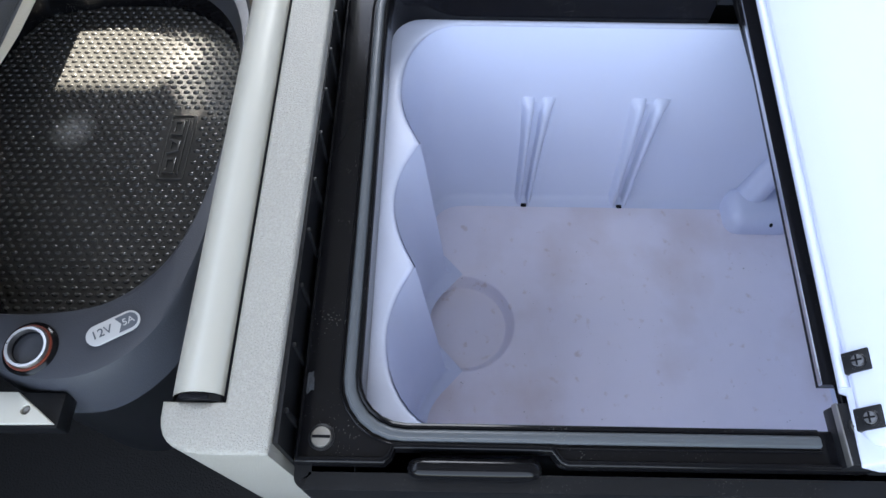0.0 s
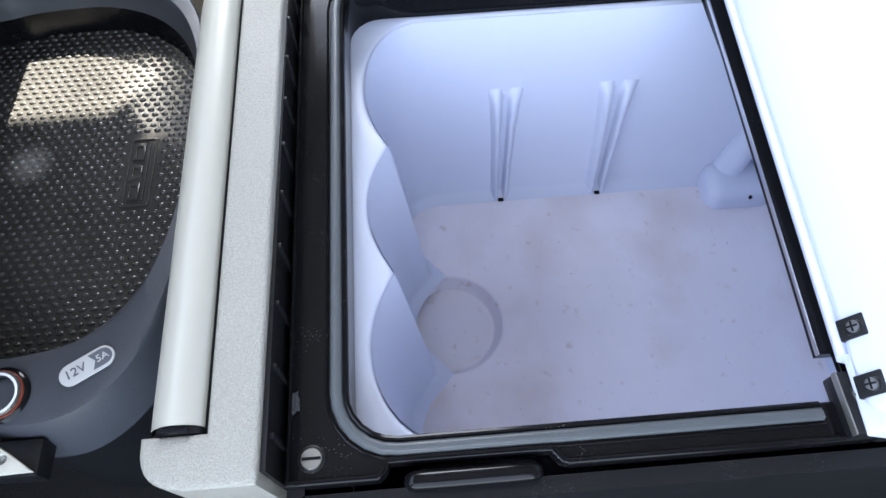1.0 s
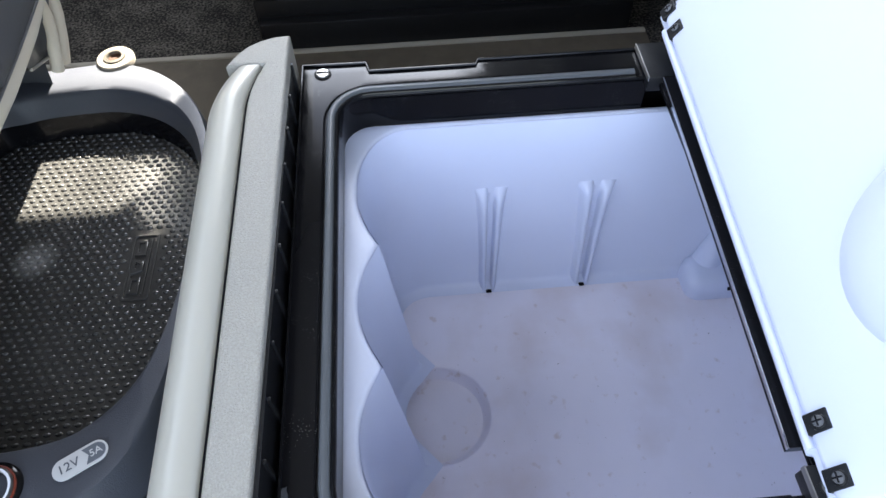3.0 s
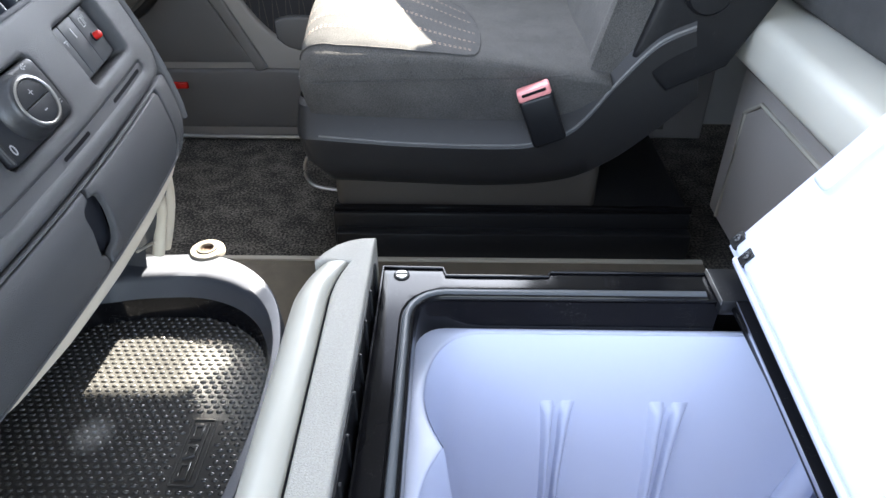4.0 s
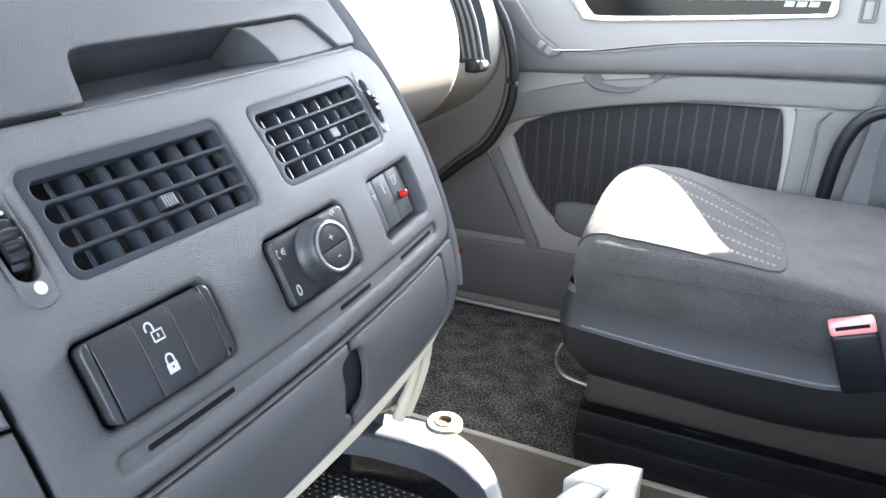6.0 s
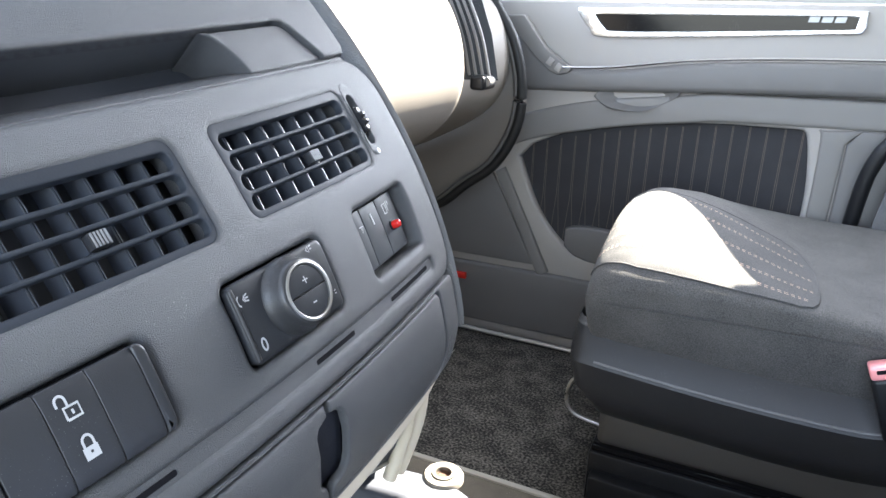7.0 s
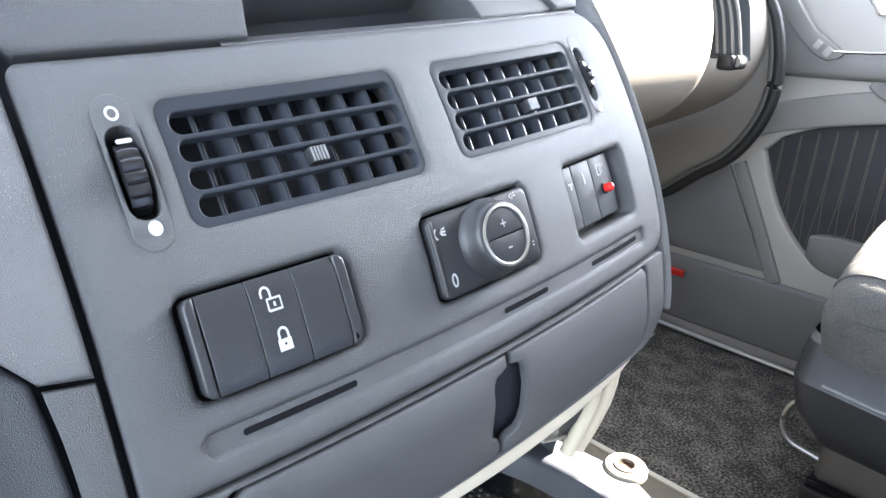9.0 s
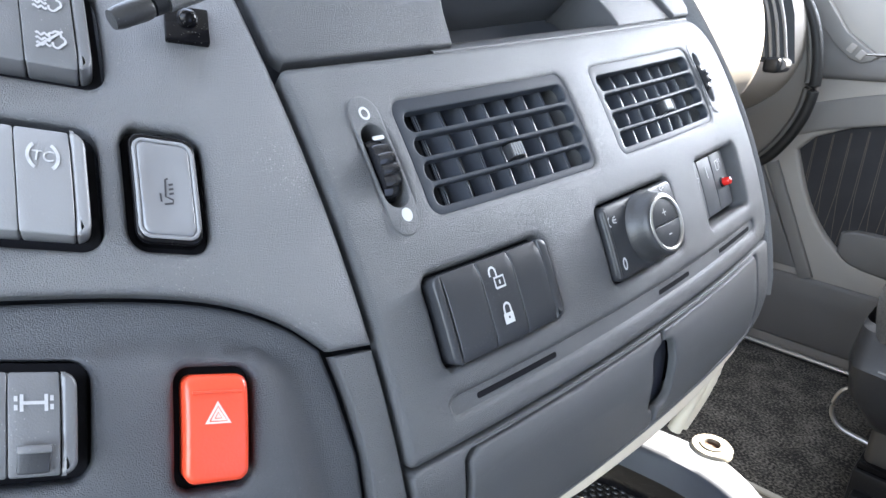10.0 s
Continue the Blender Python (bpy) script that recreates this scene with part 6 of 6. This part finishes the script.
red_cap = part("rocker", slab(hazard_top, rrect(-0.0115, -0.0183, 0.0115, 0.0188, 0.0040), [], 0.014, 0.0022, 0.003, 0.0040), RED, hazard)
part("ridge", tube([hazard_top(x, 0.0128 - 14 * x * x * 0.1, 0.0041) for x in (-0.0088 + 0.0022 * k for k in range(9))], 0.0006, 8), RED, red_cap)
tri = [(-0.0047, 0.0022), (0.0047, 0.0022), (0.0, 0.0098)]
FADED_PRINT = material("faded_pink_print", (0.66, 0.52, 0.47), 0.5, mottle=0.2, mottle_scale=900)
flat(hazard_top, tri, FADED_PRINT, "warning_triangle", red_cap, 0.0043)
small = [(q[0] * 0.66, 0.0046 + (q[1] - 0.0046) * 0.66) for q in tri]
strokes(hazard_top, [small + [small[0]]], 0.0004, RED, "triangle_line", red_cap, 0.0045)
tiny = [(q[0] * 0.26, 0.0046 + (q[1] - 0.0046) * 0.26) for q in tri]
strokes(hazard_top, [tiny + [tiny[0]]], 0.0003, RED, "triangle_line", red_cap, 0.0045)

# gear selector
DIAL_GREY = material("satin_grey_dial_plastic", (0.075, 0.077, 0.083), 0.28, grain=0.1)
gear = thing("gear_selector", "black rotary gear selector on a grey dial marked R N D", "gear selector")
GC = GEAR_AT
gm = basis(face, *GC, -0.0035, -14) @ Matrix.Rotation(radians(5), 4, "X") @ Matrix.Scale(1.04, 4)
part("dial", lathe([(0.0380, -0.004), (0.0372, 0.0), (0.0352, 0.0012), (0.0240, -0.0010), (0.0225, -0.0030)], gm, 56), DIAL_GREY, gear, "grey dial ring")
part("dial_edge", lathe([(0.0382, 0.0), (0.0374, 0.0014), (0.0362, 0.0014)], gm, 56), BLACK_GLOSS, gear)
# hollowed half of the dial; its reflected light is painted as a paler grey
part("lower_ring", lathe([(0.0354, 0.0010), (0.0351, 0.0022), (0.0320, 0.0004), (0.0275, 0.0002), (0.0242, 0.0020), (0.0236, 0.0012)], gm, 40, a0=radians(-172), a1=radians(28)), material("dial_reflection_grey", (0.17, 0.172, 0.18), 0.30, mottle=0.05), gear, "hollowed lower half of the dial, paler for reflected light")
part("hub", lathe([(0.0228, -0.003), (0.0226, 0.003), (0.0205, 0.005), (0.0, 0.006)], gm, 40), BLACK, gear)
gg = gm @ Matrix.Rotation(radians(9), 4, "Z")
grip_height = lambda v: 0.0175 if v < 0.002 else 0.0175 - 0.0105 * min(1.0, (v - 0.002) / 0.024)
grip = bmesh.new()
rows = []
for k in range(17):
    v = -0.0310 + 0.0570 * k / 16
    e = math.sqrt(max(0.05, 1 - abs(2 * k / 16 - 1) ** 5))
    w, h = 0.0102 * (0.72 + 0.28 * e) * (1.0 if v < 0 else 1.0 - 9.0 * v), grip_height(v) * (0.80 + 0.20 * e)
    rows.append([gg @ Vector((x, v, z)) for x, z in ((-w, 0.001), (-w * 0.94, h * 0.70), (-w * 0.78, h * 0.93), (-w * 0.5, h), (w * 0.5, h), (w * 0.78, h * 0.93), (w * 0.94, h * 0.70), (w, 0.001))])
grid(rows, closed_u=True, caps=True, bm=grip)
part("grip", grip, BLACK, gear, "black rounded grip")
part("pointer", slab(lambda u, v, h=0.0: gg @ Vector((u, v, grip_height(v) + h)), rrect(-0.0026, 0.0120, 0.0026, 0.0240, 0.0022), [], 0.004, 0.0004, 0.004, 0.0006), PRINT, gear, "white pointer line")
dial = lambda u, v, h=0.0: gm @ Vector((u, v, h - 0.0002))
sect = [(0.0335 * math.cos(radians(a)), 0.0335 * math.sin(radians(a))) for a in range(114, 181, 6)] + [(0.0245 * math.cos(radians(a)), 0.0245 * math.sin(radians(a))) for a in range(180, 113, -6)]
flat(dial, sect, PRINT, "white_field", gear, 0.0012)
for ch, a, mt in (("R", 125, PRINT_DARK), ("N", 102, PRINT), ("D", 73, PRINT)):
    q = gm @ Matrix.Translation((0.0292 * math.cos(radians(a)), 0.0292 * math.sin(radians(a)), 0.0014)) @ Matrix.Rotation(radians((a - 90) * 0.4 + 4), 4, "Z")
    letters(ch, 0.0092, mt, q, "letter", gear)
for deg, mt in ((42, PRINT), (153, PRINT_DARK)):
    cx, cy = 0.0296 * math.cos(radians(deg)), 0.0296 * math.sin(radians(deg))
    dome = [(cx + 0.0030 * math.cos(radians(a)), cy - 0.0008 + 0.0030 * math.sin(radians(a))) for a in range(0, 181, 20)]
    strokes(dial, [dome + [dome[0]], [(cx + 0.0030, cy - 0.0002), (cx + 0.0046, cy + 0.0016), (cx + 0.0052, cy + 0.0010)], [(cx - 0.0018, cy - 0.0008), (cx - 0.0024, cy - 0.0020)], [(cx + 0.0018, cy - 0.0008), (cx + 0.0022, cy - 0.0020)]], 0.0009, mt, "crawl_sign", gear, 0.0014)

# light sensor and the tip of the column lever
sensor = thing("sun_sensor", "small black square sensor with a dome on the dashboard", "sensor")
sm = basis(face, 0.1620, 0.6970, 0.0, -14)
part("base", box((-0.0092, -0.0092, -0.002), (0.0092, 0.0092, 0.0030), 0.0010, 2, sm), BLACK_GLOSS, sensor)
part("dome", lathe([(0.0046, 0.003), (0.0042, 0.0055), (0.0026, 0.0075), (0.0, 0.0082)], sm @ Matrix.Translation((0, 0.002, 0)), 16), BLACK_GLOSS, sensor)
lever = thing("column_lever", "grey ribbed tip of a steering column lever", "lever")
a, b = Vector((-0.399, 0.1207, 0.683)), Vector((-0.401, 0.1549, 0.6945))
way = (b - a).normalized()
part("tip", tube([a, a + way * 0.003, a + way * 0.014, a + way * 0.016], [0.0038, 0.0045, 0.0048, 0.0042], 16), KNOB_GREY, lever)
part("collar", tube([a + way * 0.017, a + way * 0.022], 0.0044, 16), BLACK, lever)
part("stem", tube([a + way * 0.023, b, b + way * 0.08], [0.0047, 0.0049, 0.0052], 16), DASH, lever)

# beige duct below the right end of the dashboard, and the column trim beside the tray
duct = thing("footwell_duct", "beige curved duct below the end of the dashboard", "duct")
fold = []
for k in range(9):
    q = k / 8
    top_, low_ = Vector((-0.288 - 0.012 * q, 0.440 + 0.108 * q, 0.437 - 0.014 * q)), Vector((-0.312 - 0.010 * q, 0.476 + 0.068 * q, 0.389 - 0.032 * q))
    rib = 0.005 * math.sin(q * 9.0)
    fold.append([top_ + Vector((-0.004, 0, 0)), top_.lerp(low_, 0.12) + Vector((0.002, 0, 0)), top_.lerp(low_, 0.35) + Vector((rib - 0.002, 0, 0)), top_.lerp(low_, 0.7) + Vector((rib, 0, 0)), low_, low_ + Vector((-0.03, 0.004, -0.002))])
part("inner_panel", grid(fold), DASH_LOW, duct, "dark inner panel", sharp=30)
# cream raised in brightness to carry the sun bounced onto the hoops
CREAM = material("sun_bounce_cream_plastic", (0.68, 0.60, 0.47), 0.5, grain=0.3)
for k, reach in ((8, 0.0), (6, 0.004)):
    top_, low_ = fold[k][0], fold[k][4]
    side = Vector((0.0, 0.006, 0.0))
    line = [top_ + Vector((0.002, 0, 0.004)), top_.lerp(low_, 0.35) + side * 0.7 + Vector((0.004, 0, 0)), top_.lerp(low_, 0.75) + side * 0.3 + Vector((0.005, 0, 0)), low_ + Vector((0.003, -0.005, -0.008 - reach))]
    part("hoop", tube(smooth_path([tuple(p) for p in line], 5), 0.0078 if k == 8 else 0.0060, 12), CREAM, duct, "cream curved band, brightened for bounced sun")
part("panel_edge", tube([row[-2] + Vector((0.001, 0.001, 0)) for row in fold] + [fold[-1][3], fold[-1][2], fold[-1][1]], 0.0016, 6), BEIGE, duct)
# wall run on unseen behind the duct to block stray sun on the mat
wall_line_ = smooth_path([(-0.330, 0.545, 0.436), (-0.345, 0.562, 0.400), (-0.358, 0.585, 0.345), (-0.380, 0.604, 0.275), (-0.392, 0.612, 0.190)], 5)
part("duct_wall", grid([[q, q + Vector((-0.02, 0.004, 0)), q + Vector((-0.25, 0.010, 0))] for q in wall_line_]), DASH_LOW, duct, "dark grey inner wall, widened to keep sun off the mat")
